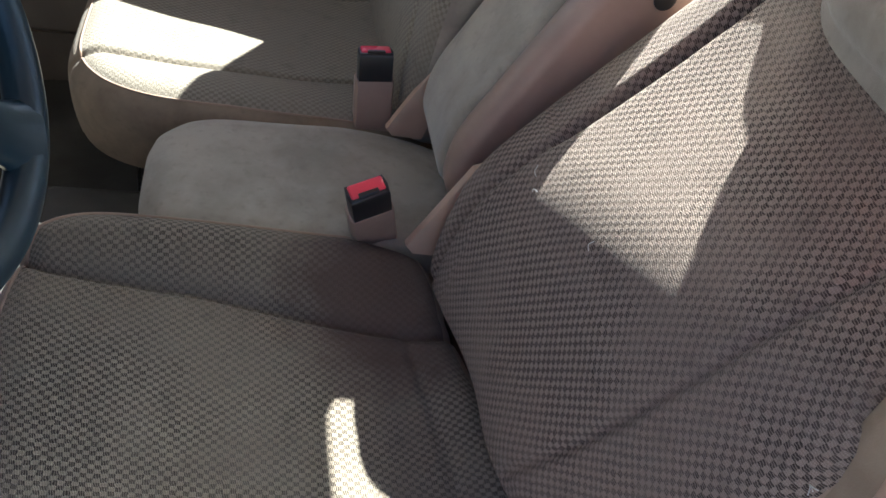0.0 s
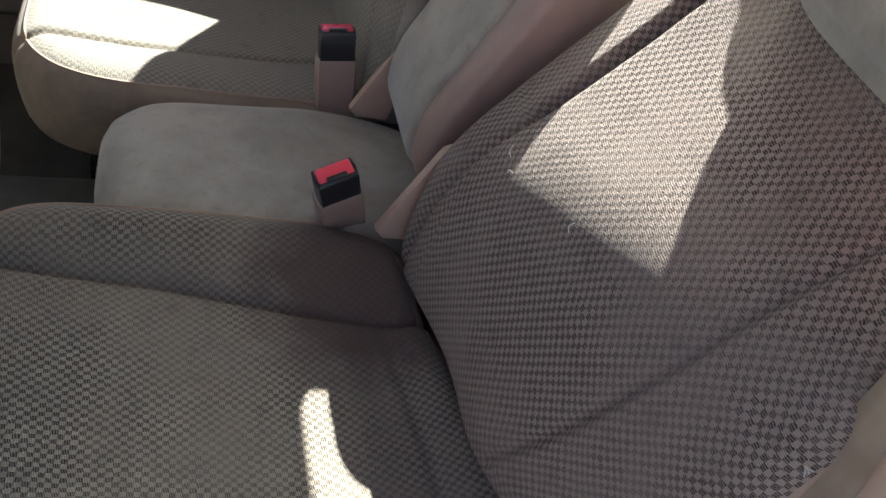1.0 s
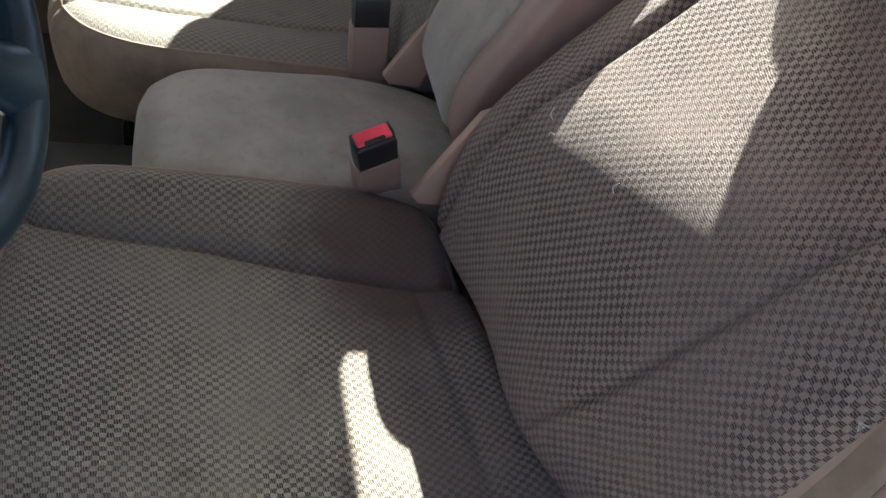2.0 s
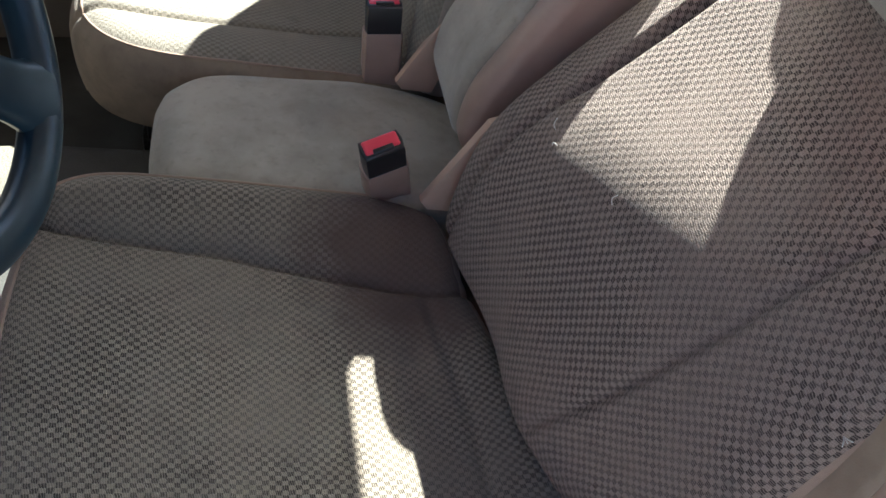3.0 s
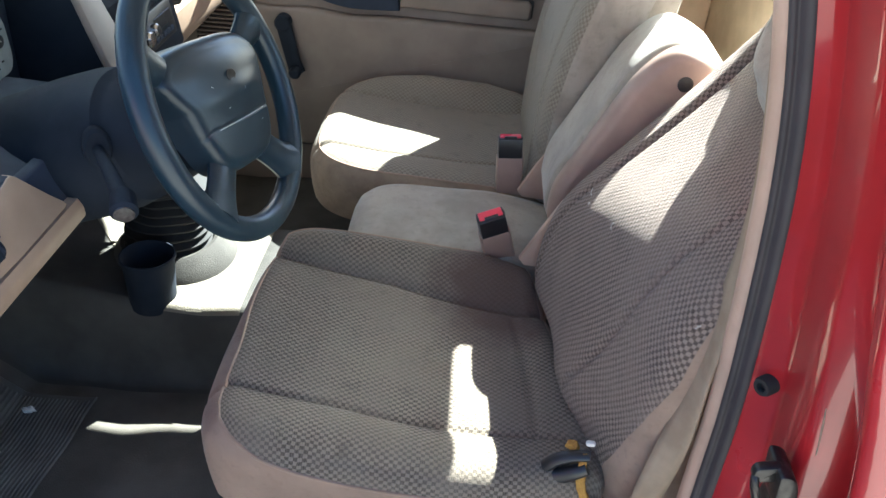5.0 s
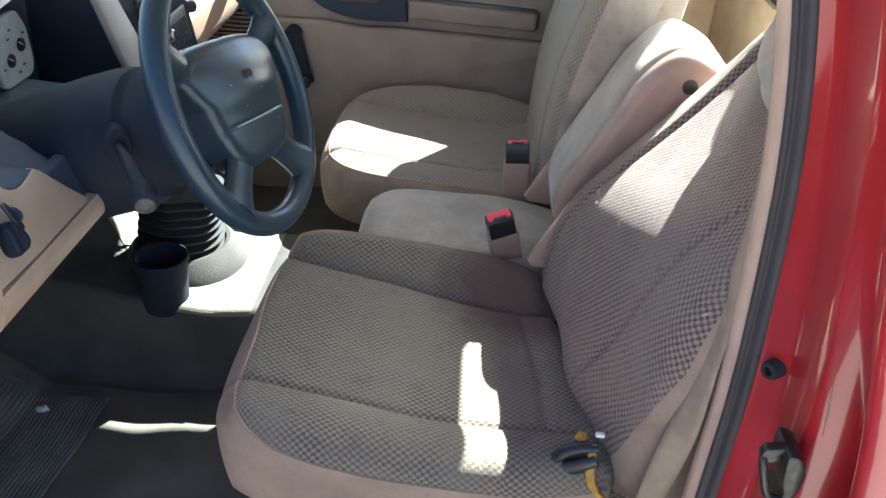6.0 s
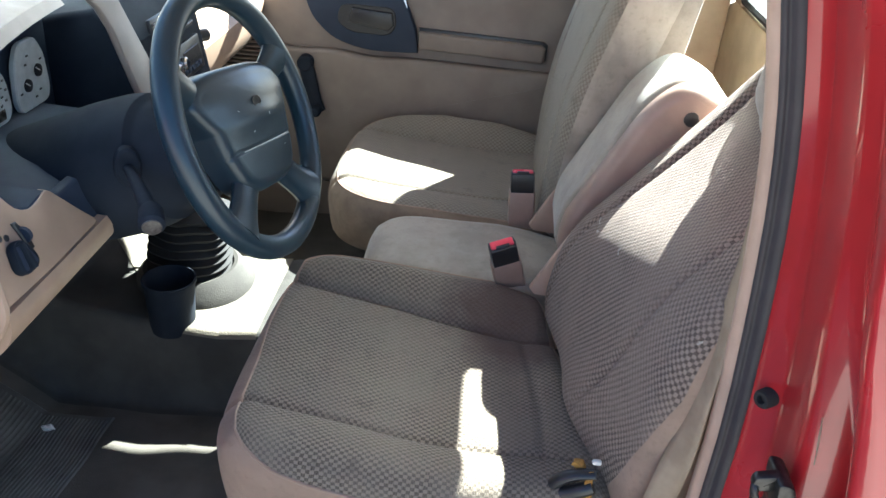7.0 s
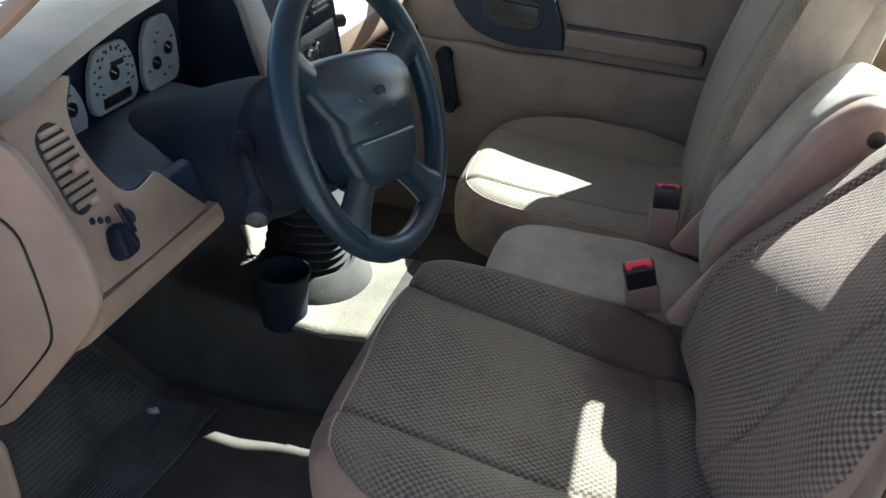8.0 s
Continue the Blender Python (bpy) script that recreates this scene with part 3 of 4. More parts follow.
# roof and rear wall
tagged(slab("ceiling", [(-0.62, -0.60), (0.395, -0.60), (0.395, 0.60), (-0.62, 0.60)], "z", 1.60, 1.645, HEADLINER, None, 0.01), "beige headliner of the cab roof", "ceiling", kind="structure")
rw = thing("wall_rear", "tan trim panel on the back wall of the cab", "wall", (0.47, 0, 0.46), kind="structure")
slab("lower_panel", [(-0.66, 0.44), (0.66, 0.44), (0.66, 1.17), (0.60, 1.19), (-0.60, 1.19), (-0.66, 1.17)], "x", 0.455, 0.50, WALLTRIM, rw, 0.006)
slab("upper_panel", [(-0.62, 1.56), (0.62, 1.56), (0.60, 1.61), (-0.60, 1.61)], "x", 0.372, 0.375, WALLTRIM, rw)
for y0, y1 in ((-0.66, -0.54), (0.54, 0.66)):
    b = bmesh.new()
    prism(b, [(0.455, 1.19), (0.50, 1.19), (0.42, 1.545), (0.380, 1.545)], "y", y0, y1)
    part("corner_panel", b, WALLTRIM, rw)
w1 = thing("window_1", "rear cab window glass in a black rubber seal", "window", (0.47, 0, 1.19), kind="structure")
b = bmesh.new()
tube(b, [(0.465 - (z - 1.2) * 0.215, y, z) for y, z in ((-0.54, 1.205), (-0.54, 1.575), (0.54, 1.575), (0.54, 1.205))], 0.012, 8, True, 1, (1, 0, 0))
part("window_seal", b, RUBBER, w1)
b = bmesh.new()
prism(b, [(0.476, 1.19), (0.480, 1.19), (0.404, 1.545), (0.400, 1.545)], "y", -0.54, 0.54)
pane = part("pane", b, GLASS, w1)
pane.visible_shadow = False

# front: firewall, cowl, windscreen, pillars
tagged(slab("firewall", [(-0.74, 0.44), (0.74, 0.44), (0.74, 1.13), (-0.74, 1.13)], "x", -1.22, -1.18, BLACK), "dark firewall behind the pedals", "firewall", kind="structure")
w2 = thing("window_2", "sloping windscreen glass between the front pillars", "window", (-1.15, 0, 1.12), kind="structure")
ws = bmesh.new()
vv = [ws.verts.new(p) for p in ((-1.17, -0.66, 1.13), (-1.17, 0.66, 1.13), (-0.62, 0.57, 1.61), (-0.62, -0.57, 1.61))]
vw = [ws.verts.new(p.co + Vector((-0.003, 0, 0.004))) for p in vv]
ws.faces.new(vv)
ws.faces.new(vw[::-1])
for i in range(4):
    ws.faces.new((vv[i], vw[i], vw[(i + 1) % 4], vv[(i + 1) % 4]))
pane = part("pane", ws, GLASS, w2)
pane.visible_shadow = False
for sy in (-1, 1):
    b = bmesh.new()
    way = [(-1.04, -0.705, 1.02), (-0.71, -0.668, 1.286), (-0.57, -0.640, 1.43), (-0.47, -0.60, 1.60)] if sy < 0 else [(-1.06, 0.70, 1.02), (-0.70, 0.675, 1.235), (-0.437, 0.655, 1.412), (-0.35, 0.64, 1.485), (-0.27, 0.61, 1.60)]
    tube(b, smooth_path(way, 20), 0.010 if sy < 0 else 0.035, 10)
    tagged(part("windscreen_pillar", b, DASH_TAN), "tan trimmed windscreen pillar", "pillar", kind="structure")
    b = bmesh.new()
    tube(b, smooth_path([(-0.62, sy * 0.60, 1.61), (0.0, sy * 0.605, 1.618), (0.39, sy * 0.60, 1.608)], 10), 0.022, 10)
    tagged(part("roof_rail", b, HEADLINER), "beige trimmed roof rail over the door", "roof rail", kind="structure")

# far side: quarter panel and door
qp = thing("wall_right", "tan quarter trim behind the passenger door", "wall", (0.3, 0.66, 0.46), kind="structure")
slab("lower_panel", [(0.16, 0.44), (0.455, 0.44), (0.455, 1.19), (0.39, 1.62), (0.143, 1.62), (0.098, 1.40), (0.083, 1.16), (0.16, 1.16)], "y", 0.63, 0.70, WALLTRIM, qp, 0.008)

dr = thing("door_1", "closed tan passenger door with navy handle bezel", "door", (-0.35, 0.66, 0.46), kind="structure")
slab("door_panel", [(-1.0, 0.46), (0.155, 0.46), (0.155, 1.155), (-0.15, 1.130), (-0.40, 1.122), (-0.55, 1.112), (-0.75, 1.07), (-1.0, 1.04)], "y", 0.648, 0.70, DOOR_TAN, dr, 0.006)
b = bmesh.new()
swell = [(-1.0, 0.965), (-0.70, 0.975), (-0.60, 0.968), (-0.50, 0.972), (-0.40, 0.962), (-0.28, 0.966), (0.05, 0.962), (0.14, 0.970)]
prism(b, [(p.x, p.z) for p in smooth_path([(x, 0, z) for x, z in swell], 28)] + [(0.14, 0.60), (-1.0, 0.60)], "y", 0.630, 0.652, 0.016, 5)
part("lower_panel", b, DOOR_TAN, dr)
b = bmesh.new()
prism(b, [(-0.283, 0.990), (0.030, 0.983), (0.040, 0.992), (0.040, 1.030), (0.030, 1.038), (-0.283, 1.044)], "y", 0.640, 0.652, 0.002, 2)
part("pull_pocket", b, BLACK, dr, "dark gap round the pull handle")
b = bmesh.new()
prism(b, [(-0.283, 0.993), (0.028, 0.986), (0.035, 0.994), (0.035, 1.024), (0.026, 1.031), (-0.283, 1.037)], "y", 0.624, 0.652, 0.008, 3)
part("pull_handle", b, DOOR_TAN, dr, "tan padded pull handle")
b = bmesh.new()
curve = [(p.x, p.z) for p in smooth_path([(-0.283, 0, 0.984), (-0.33, 0, 0.981), (-0.412, 0, 0.981), (-0.491, 0, 1.001), (-0.537, 0, 1.037), (-0.560, 0, 1.072), (-0.572, 0, 1.112)], 26)]
prism(b, curve + [(-0.50, 1.122), (-0.345, 1.135), (-0.325, 1.118), (-0.308, 1.082), (-0.290, 1.039)], "y", 0.622, 0.652, 0.006, 2)
bz = part("handle_bezel", b, NAVY, dr, "blue-black moulded handle bezel")
b = bmesh.new()
prism(b, fillet([(-0.49, 1.045), (-0.45, 1.022), (-0.355, 1.022), (-0.338, 1.05), (-0.345, 1.092), (-0.48, 1.092)], 0.02), "y", 0.6195, 0.626, 0.002, 1)
part("handle_cup", b, BLACK, bz, "dark hollow behind the release lever")
b = bmesh.new()
prism(b, [(-0.46, 1.05), (-0.36, 1.035), (-0.345, 1.05), (-0.35, 1.08), (-0.45, 1.085)], "y", 0.612, 0.626, 0.005, 2)
part("release_lever", b, BLACK, bz)
wc = thing("window_crank", "blue-black window winder on the door", "window crank", (-0.56, 0.62, 0.92))
b = bmesh.new()
prism(b, [(-0.585, 0.93), (-0.575, 0.955), (-0.55, 0.95), (-0.525, 0.84), (-0.515, 0.815), (-0.535, 0.80), (-0.555, 0.81)], "y", 0.606, 0.622, 0.005, 2)
part("crank_arm", b, SHROUD, wc)
part("crank_hub", lathe(bmesh.new(), [(0.02, 0), (0.02, 0.03), (0.016, 0.034), (0, 0.034)], along((-0.567, 0.634, 0.935), (0, -1, 0)), 20), SHROUD, wc)
part("crank_knob", lathe(bmesh.new(), [(0.009, 0), (0.014, 0.008), (0.015, 0.026), (0.010, 0.034), (0, 0.035)], along((-0.535, 0.608, 0.818), (0, -1, 0)), 20), SHROUD, wc)
sg = thing("door_speaker", "dark ribbed speaker grille on the door", "speaker", (-0.72, 0.63, 0.93))
slab("grille_plate", [(-0.79, 0.86), (-0.64, 0.87), (-0.645, 0.99), (-0.70, 1.0), (-0.79, 0.985)], "y", 0.626, 0.65, BLACK, sg, 0.004)
for i in range(11):
    b = box(bmesh.new(), (-0.785, 0.617, 0.872 + i * 0.011), (-0.648, 0.628, 0.877 + i * 0.011), 0.0015, 1)
    part("grille_rib", b, DOOR_TAN, sg)

kp = slab("kick_panel", fillet([(-1.17, 0.47), (-0.79, 0.47), (-0.768, 0.56), (-0.762, 0.70), (-0.766, 0.787), (-1.17, 0.787)], 0.02), "y", -0.716, -0.7035, DASH_TAN, None, 0.005)
tagged(kp, "tan trim panel ahead of the door opening", "kick panel", kind="structure")
# the driver's door, standing wide open
od = thing("door_2", "open red driver door with tan inner panel", "door", (-0.98, -0.80, 0.40), kind="structure")
SWING = Matrix.Translation((-0.98, -0.80, 0)) @ pose(0, 0, 0, 0, 0, -68)
for name, outline, y0, y1, mat, soft in (
        ("outer_skin", [(0.0, 0.36), (1.10, 0.36), (1.12, 0.80), (1.10, 1.16), (0.0, 1.10)], -0.06, -0.02, PAINT, 0.012),
        ("inner_panel", [(0.03, 0.40), (1.07, 0.40), (1.09, 0.80), (1.07, 1.13), (0.03, 1.07)], -0.02, 0.012, DOOR_TAN, 0.010),
        ("window_frame", [(0.12, 1.11), (0.46, 1.56), (0.98, 1.58), (1.10, 1.15), (1.04, 1.15), (0.94, 1.53), (0.49, 1.51), (0.19, 1.12)], -0.05, -0.01, PAINT, 0.006)):
    b = prism(bmesh.new(), outline, "y", y0, y1, soft, 2)
    b.transform(SWING)
    part(name, b, mat, od)

# ---------- driver's door pillar ----------
PILLAR_Z = (0.36, 0.60, 0.786, 0.956, 1.036, 1.11, 1.178, 1.24, 1.298, 1.351, 1.40, 1.50, 1.62)
PILLAR_DX = (0.008, 0.009, 0.0095, 0.0095, 0.0065, 0.0015, -0.0040, -0.0100, -0.0180, -0.0275, -0.0385, -0.064, -0.098)


def swept(name, section, z0, z1, material, parent, label="", n=48):
    vs, fs, k = [], [], len(section)
    for i in range(n + 1):
        z = z0 + (z1 - z0) * i / n
        dx, dy = float(np.interp(z, PILLAR_Z, PILLAR_DX)), max(0.0, z - 1.5) * 0.3
        pull = float(np.interp(z, (0.80, 0.94, 1.07, 1.137, 1.195, 1.25, 1.35, 1.6), (0.010, 0.002, -0.027, -0.046, -0.066, -0.076, -0.082, -0.085)))
        vs += [(x + 0.012 + dx + pull * min(1.0, max(0.0, (x - 0.230) / 0.085)), y + dy, z) for x, y in section]
    for i in range(n):
        for j in range(k - 1):
            a = i * k + j
            fs.append((a, a + 1, a + k + 1, a + k))
    return link(name, mesh_of(name, vs, fs, material), parent, label)


bp = thing("door_pillar", "red painted door pillar with tan trim and black seal", "door pillar", (0.25, -0.72, 0.40), kind="structure")
swept("pillar_trim", [(0.30, -0.645), (0.205, -0.646), (0.192, -0.651), (0.187, -0.660), (0.188, -0.672), (0.196, -0.680), (0.21, -0.680)], 0.47, 1.60, VINYL, bp, "tan pillar trim")
swept("weather_seal", [(0.212, -0.676), (0.201, -0.6770), (0.196, -0.6795), (0.1935, -0.683), (0.1945, -0.6862), (0.1985, -0.6880), (0.2000, -0.6866), (0.2025, -0.6880), (0.2040, -0.6920), (0.2075, -0.6952), (0.2125, -0.6955), (0.219, -0.6930)], 0.42, 1.60, SEAL, bp, "black rubber door seal")
swept("jamb", [(0.209, -0.690), (0.2125, -0.6945), (0.222, -0.706), (0.2335, -0.7165), (0.2372, -0.7195), (0.2395, -0.7225), (0.2405, -0.7265), (0.2425, -0.745), (0.2450, -0.765), (0.250, -0.780), (0.258, -0.785), (0.300, -0.789), (0.312, -0.792), (0.322, -0.800), (0.325, -0.808), (0.322, -0.818), (0.308, -0.830), (0.285, -0.838), (0.274, -0.844), (0.272, -0.852), (0.278, -0.858), (0.30, -0.862), (0.60, -0.866)], 0.36, 1.62, PAINT, bp)
tagged(slab("rocker_panel", [(-0.86, 0.33), (-0.86, 0.44), (-0.83, 0.475), (-0.68, 0.478), (-0.68, 0.33)], "x", -1.2, 0.30, PAINT, None, 0.008), "red painted sill under the door opening", "sill", kind="structure")
bo = thing("door_stop_bolt", "black rubber bump stop on the red jamb", "bump stop", (0.235, -0.74, 1.045))
part("rubber_sleeve", lathe(bmesh.new(), [(0.0108, -0.006), (0.0108, 0.014), (0.0092, 0.0175), (0.0052, 0.0175), (0.0046, 0.011), (0, 0.011)], along((0.247, -0.709, 1.046), (-0.82, -0.57, 0.0)), 24), RUBBER, bo)
st = thing("door_striker", "worn steel striker loop bolted to the jamb", "door striker", (0.25, -0.74, 0.96))


def shrink(bm):
    bm.transform(Matrix.Translation((0.241, -0.790, 0.980)) @ Matrix.Scale(0.74, 4) @ Matrix.Translation((-0.263, 0.752, -0.946)))
    return bm


b = bmesh.new()
prism(b, fillet([(0.258, 0.994), (0.280, 0.990), (0.291, 0.962), (0.290, 0.928), (0.280, 0.898), (0.266, 0.896), (0.270, 0.925), (0.262, 0.945)], 0.010), "y", -0.780, -0.718, 0.005, 2)
part("striker_plate", shrink(b), GREASY, st)
b = bmesh.new()
prism(b, fillet([(0.230, 0.972), (0.234, 0.986), (0.268, 0.994), (0.268, 0.966), (0.238, 0.960)], 0.006), "y", -0.764, -0.746, 0.005, 2)
part("bracket_arm", shrink(b), GREASY, st)
b = bmesh.new()
tube(b, smooth_path([(0.252, -0.752, 0.974), (0.238, -0.758, 0.972), (0.236, -0.764, 0.962), (0.243, -0.768, 0.938), (0.250, -0.772, 0.918), (0.258, -0.774, 0.911), (0.276, -0.776, 0.910)], 24), 0.0062, 10)
part("striker_loop", shrink(b), GREASY, st)


def ribbon(name, path, width_at, across, material, parent, thick=0.0016, label=""):
    """A strap: a path, a width along it and the way it lies across."""
    vs, fs = [], []
    n = len(path)
    for i, p in enumerate(path):
        a = Vector(across(i / (n - 1))).normalized()
        d = (Vector(path[min(i + 1, n - 1)]) - Vector(path[max(i - 1, 0)])).normalized()
        nn = a.cross(d).normalized() * thick
        w = width_at(i / (n - 1)) / 2
        for q in (-1, -0.5, 0, 0.5, 1):
            vs.append(Vector(p) + a * w * q + nn)
        for q in (1, 0.5, 0, -0.5, -1):
            vs.append(Vector(p) + a * w * q - nn)
    for i in range(n - 1):
        for j in range(10):
            fs.append((i * 10 + j, i * 10 + (j + 1) % 10, (i + 1) * 10 + (j + 1) % 10, (i + 1) * 10 + j))
    return link(name, mesh_of(name, vs, fs, material), parent, label)


sb = thing("driver_seat_belt", "tan woven seat belt hanging beside the seat", "seat belt", (0.17, -0.655, 0.6))
ribbon("webbing", smooth_path([(0.17, -0.60, 1.50), (0.205, -0.635, 1.25), (0.205, -0.640, 1.08), (0.194, -0.647, 0.92), (0.174, -0.652, 0.78), (0.158, -0.652, 0.62), (0.16, -0.64, 0.5)], 40), lambda t: 0.040, lambda t: (0.15 + 0.85 * max(0, min(1, (t - 0.42) / 0.28)), -1.0 + 1.25 * max(0, min(1, (t - 0.42) / 0.28)), 0.22), BELT, sb)
part("anchor_plate", box(bmesh.new(), (0.135, -0.648, 0.485), (0.185, -0.630, 0.53), 0.006, 2), STEEL, sb, "steel anchor at the floor")
part("shoulder_guide", box(bmesh.new(), (0.150, -0.615, 1.485), (0.195, -0.590, 1.53), 0.008, 2), BLACK, sb)

# ---------- buckles ----------
def buckle(side):
    y = -0.142 if side < 0 else 0.15
    t = thing("seat_belt_buckle", "black seat belt buckle with red button" + (" on a tan sleeve", " standing by the far cushion")[side > 0], "buckle", (-0.02, y, 0.80), "seat belt buckles")
    lean = pose(-0.017 if side < 0 else 0.003, y + (0.035 if side < 0 else 0.0), 0.796 if side < 0 else 0.803, 15 if side < 0 else -4, -18 if side < 0 else -4, 14 if side < 0 else 2)
    b = bmesh.new()
    prism(b, [(-0.0245, -0.0150), (0.0245, -0.0150), (0.0275, -0.010), (0.0275, 0.010), (0.0245, 0.0150), (-0.0245, 0.0150), (-0.0275, 0.010), (-0.0275, -0.010)], "z", -0.03, 0.053, 0.003, 2)
    bmesh.ops.transform(b, matrix=lean, verts=b.verts)
    part("sleeve", b, ARM_VINYL, t, "brown-tan vinyl sleeve")
    b = bmesh.new()
    prism(b, [(-0.0235, -0.0135), (0.0235, -0.0135), (0.0255, 0), (0.0235, 0.0135), (-0.0235, 0.0135), (-0.0255, 0)], "z", 0.046, 0.094, 0.004, 3)
    bmesh.ops.transform(b, matrix=lean, verts=b.verts)
    part("housing", b, BLACK, t)
    b = box(bmesh.new(), (-0.0212, -0.0085, 0.088), (0.0212, 0.0112, 0.0962), 0.003, 3, lean)
    part("release_button", b, RED_BTN, t)
    b = box(bmesh.new(), (-0.0125, -0.0100, 0.0915), (0.0125, -0.0035, 0.0968), 0.001, 1, lean)
    part("slot", b, BLACK, t)
    return t


buckle(-1)
buckle(1)

# ---------- dashboard ----------
da = thing("dashboard", "tan moulded dashboard with dark instrument recess", "dashboard", (-0.9, 0, 0.8))


def dash_profile(back=0.0):
    return [(-1.17, 1.12), (-1.0, 1.185), (-0.78 + back, 1.225), (-0.69 + back, 1.222), (-0.655 + back, 1.20), (-0.62 + back, 1.135), (-0.585 + back, 1.075), (-0.592 + back, 1.03), (-0.61 + back, 0.985), (-0.65 + back, 0.955), (-0.72 + back, 0.90), (-0.78 + back, 0.84), (-0.95, 0.80), (-1.17, 0.80)]


FACE_K = 0.45
FACE_T = Vector((-FACE_K, 0, 1)).normalized()
FACE_N = Vector((1, 0, FACE_K)).normalized()


def on_face(y, z, out=0.0):
    """A pose on the sloping face of the dash: x across to the passenger, y up the slope, z outwards."""
    p = Vector((-0.64 + (1.13 - z) * FACE_K, y, z)) + FACE_N * out
    return Matrix(((0, FACE_T.x, FACE_N.x, p.x), (1, 0, 0, p.y), (0, FACE_T.z, FACE_N.z, p.z), (0, 0, 0, 1)))


b = bmesh.new()
prism(b, fillet([(-0.704, 1.215), (-0.64, 1.236), (-0.581, 1.231), (-0.611, 1.205), (-0.620, 1.175), (-0.614, 1.143), (-0.598, 1.109), (-0.577, 1.098), (-0.548, 1.101), (-0.530, 1.106), (-0.516, 1.088), (-0.492, 1.058), (-0.470, 1.034), (-0.60, 1.033), (-0.704, 1.036)], 0.010, 2), "x", -0.652, -0.640, 0.0012, 2)
for q in b.verts:
    q.co.x += (1.13 - q.co.z) * FACE_K
fp = part("face_panel", b, DASH_TAN, da)
# This strip of the face takes the darker pad colour in place of shade.
b = bmesh.new()
prism(b, [(-0.13, 1.268), (-0.13, 1.030), (-0.205, 1.030), (-0.212, 1.08), (-0.209, 1.13), (-0.200, 1.18), (-0.193, 1.215), (-0.198, 1.245), (-0.215, 1.268)], "x", -0.652, -0.640, 0.004, 3)
for q in b.verts:
    q.co.x += (1.13 - q.co.z) * FACE_K
part("shaded_face_strip", b, DASH_PAD, da)
b = bmesh.new()
prism(b, [(-0.55, 1.082), (-0.205, 1.082), (-0.205, 1.0), (-0.45, 1.0), (-0.55, 1.04)], "x", -0.672, -0.654, 0.004, 2)
for q in b.verts:
    q.co.x += (1.13 - q.co.z) * FACE_K
part("column_cowl", b, NAVY, da, "blue-black cowl round the column")
slab("end_panel", fillet([(-0.665, 1.205), (-0.639, 1.172), (-0.614, 1.133), (-0.596, 1.095), (-0.587, 1.055), (-0.588, 1.030), (-0.613, 0.988), (-0.649, 0.940), (-0.698, 0.877), (-0.75, 0.815), (-0.95, 0.79), (-1.17, 0.80), (-1.17, 1.12), (-1.0, 1.19), (-0.75, 1.235)], 0.03), "y", -0.716, -0.7035, DASH_TAN, da, 0.006)
slab("fuse_cover", fillet([(-0.72, 1.130), (-0.672, 1.112), (-0.657, 1.037), (-0.652, 0.980), (-0.675, 0.946), (-0.755, 0.845), (-0.90, 0.845), (-0.90, 1.13)], 0.025), "y", -0.7195, -0.7155, DASH_TAN, da, 0.0018)
slab("cover_gap", fillet([(-0.72, 1.1325), (-0.6700, 1.1145), (-0.6545, 1.038), (-0.6492, 0.979), (-0.6732, 0.944), (-0.754, 0.8425), (-0.90, 0.8425), (-0.90, 1.1325)], 0.025), "y", -0.7172, -0.7155, BLACK, da)
lip = [(p.x, p.z) for p in smooth_path([(-0.5965, 0, 1.0295), (-0.5945, 0, 1.012), (-0.606, 0, 0.984), (-0.645, 0, 0.950), (-0.72, 0, 0.912), (-0.85, 0, 0.880), (-1.17, 0, 0.86)], 30)]
slab("under_panel", [(-0.612, 1.0310)] + lip + [(-1.17, 0.90), (-0.72, 1.02)], "y", -0.703, -0.13, DASH_TAN, da)
b = bmesh.new()
prism(b, [(-1.17, 1.12), (-1.0, 1.19), (-0.80, 1.238), (-0.72, 1.250), (-0.675, 1.243), (-0.662, 1.228), (-0.675, 1.221), (-0.80, 1.212), (-1.0, 1.15), (-1.17, 1.09)], "y", -0.718, -0.13, 0.008)
bmesh.ops.subdivide_edges(b, edges=[e for e in b.edges if abs(e.verts[0].co.y - e.verts[1].co.y) > 0.3], cuts=10)
for q in b.verts:
    w = min(1.0, max(0.0, (q.co.x + 1.1) / 0.3))
    f = (q.co.y + 0.70) / 0.6
    q.co.x -= w * 0.125 * f
    q.co.z += 0.016 * math.sin(math.pi * min(1, max(0, f))) * w
part("top_pad", b, DASH_PAD, da, "smooth padded dash top")
# end vent: dark duct, louvres, thumb tab
b = bmesh.new()
prism(b, fillet([(-0.024, -0.044), (-0.008, -0.052), (0.022, -0.038), (0.025, -0.022), (0.023, 0.038), (0.008, 0.052), (-0.013, 0.048), (-0.025, 0.034)], 0.012), "z", -0.004, 0.0015, 0.001, 1)
bmesh.ops.transform(b, matrix=on_face(-0.652, 1.155), verts=b.verts)
vent = part("vent_duct", b, BLACK, fp, "dark air vent opening")
for i in range(9):
    v0 = -0.040 + i * 0.0100
    w = 0.0225 - 0.010 * max(0, (abs(v0 + 0.002) - 0.028) / 0.02)
    b = box(bmesh.new(), (-w, -0.0030, -0.002), (w, 0.0030, 0.0052), 0.0012, 1, on_face(-0.652, 1.155) @ pose(0, v0, 0, -28))
    part("louvre", b, DASH_TAN, fp)
b = box(bmesh.new(), (-0.008, -0.006, 0.003), (0.009, 0.006, 0.013), 0.003, 2, on_face(-0.645, 1.153))
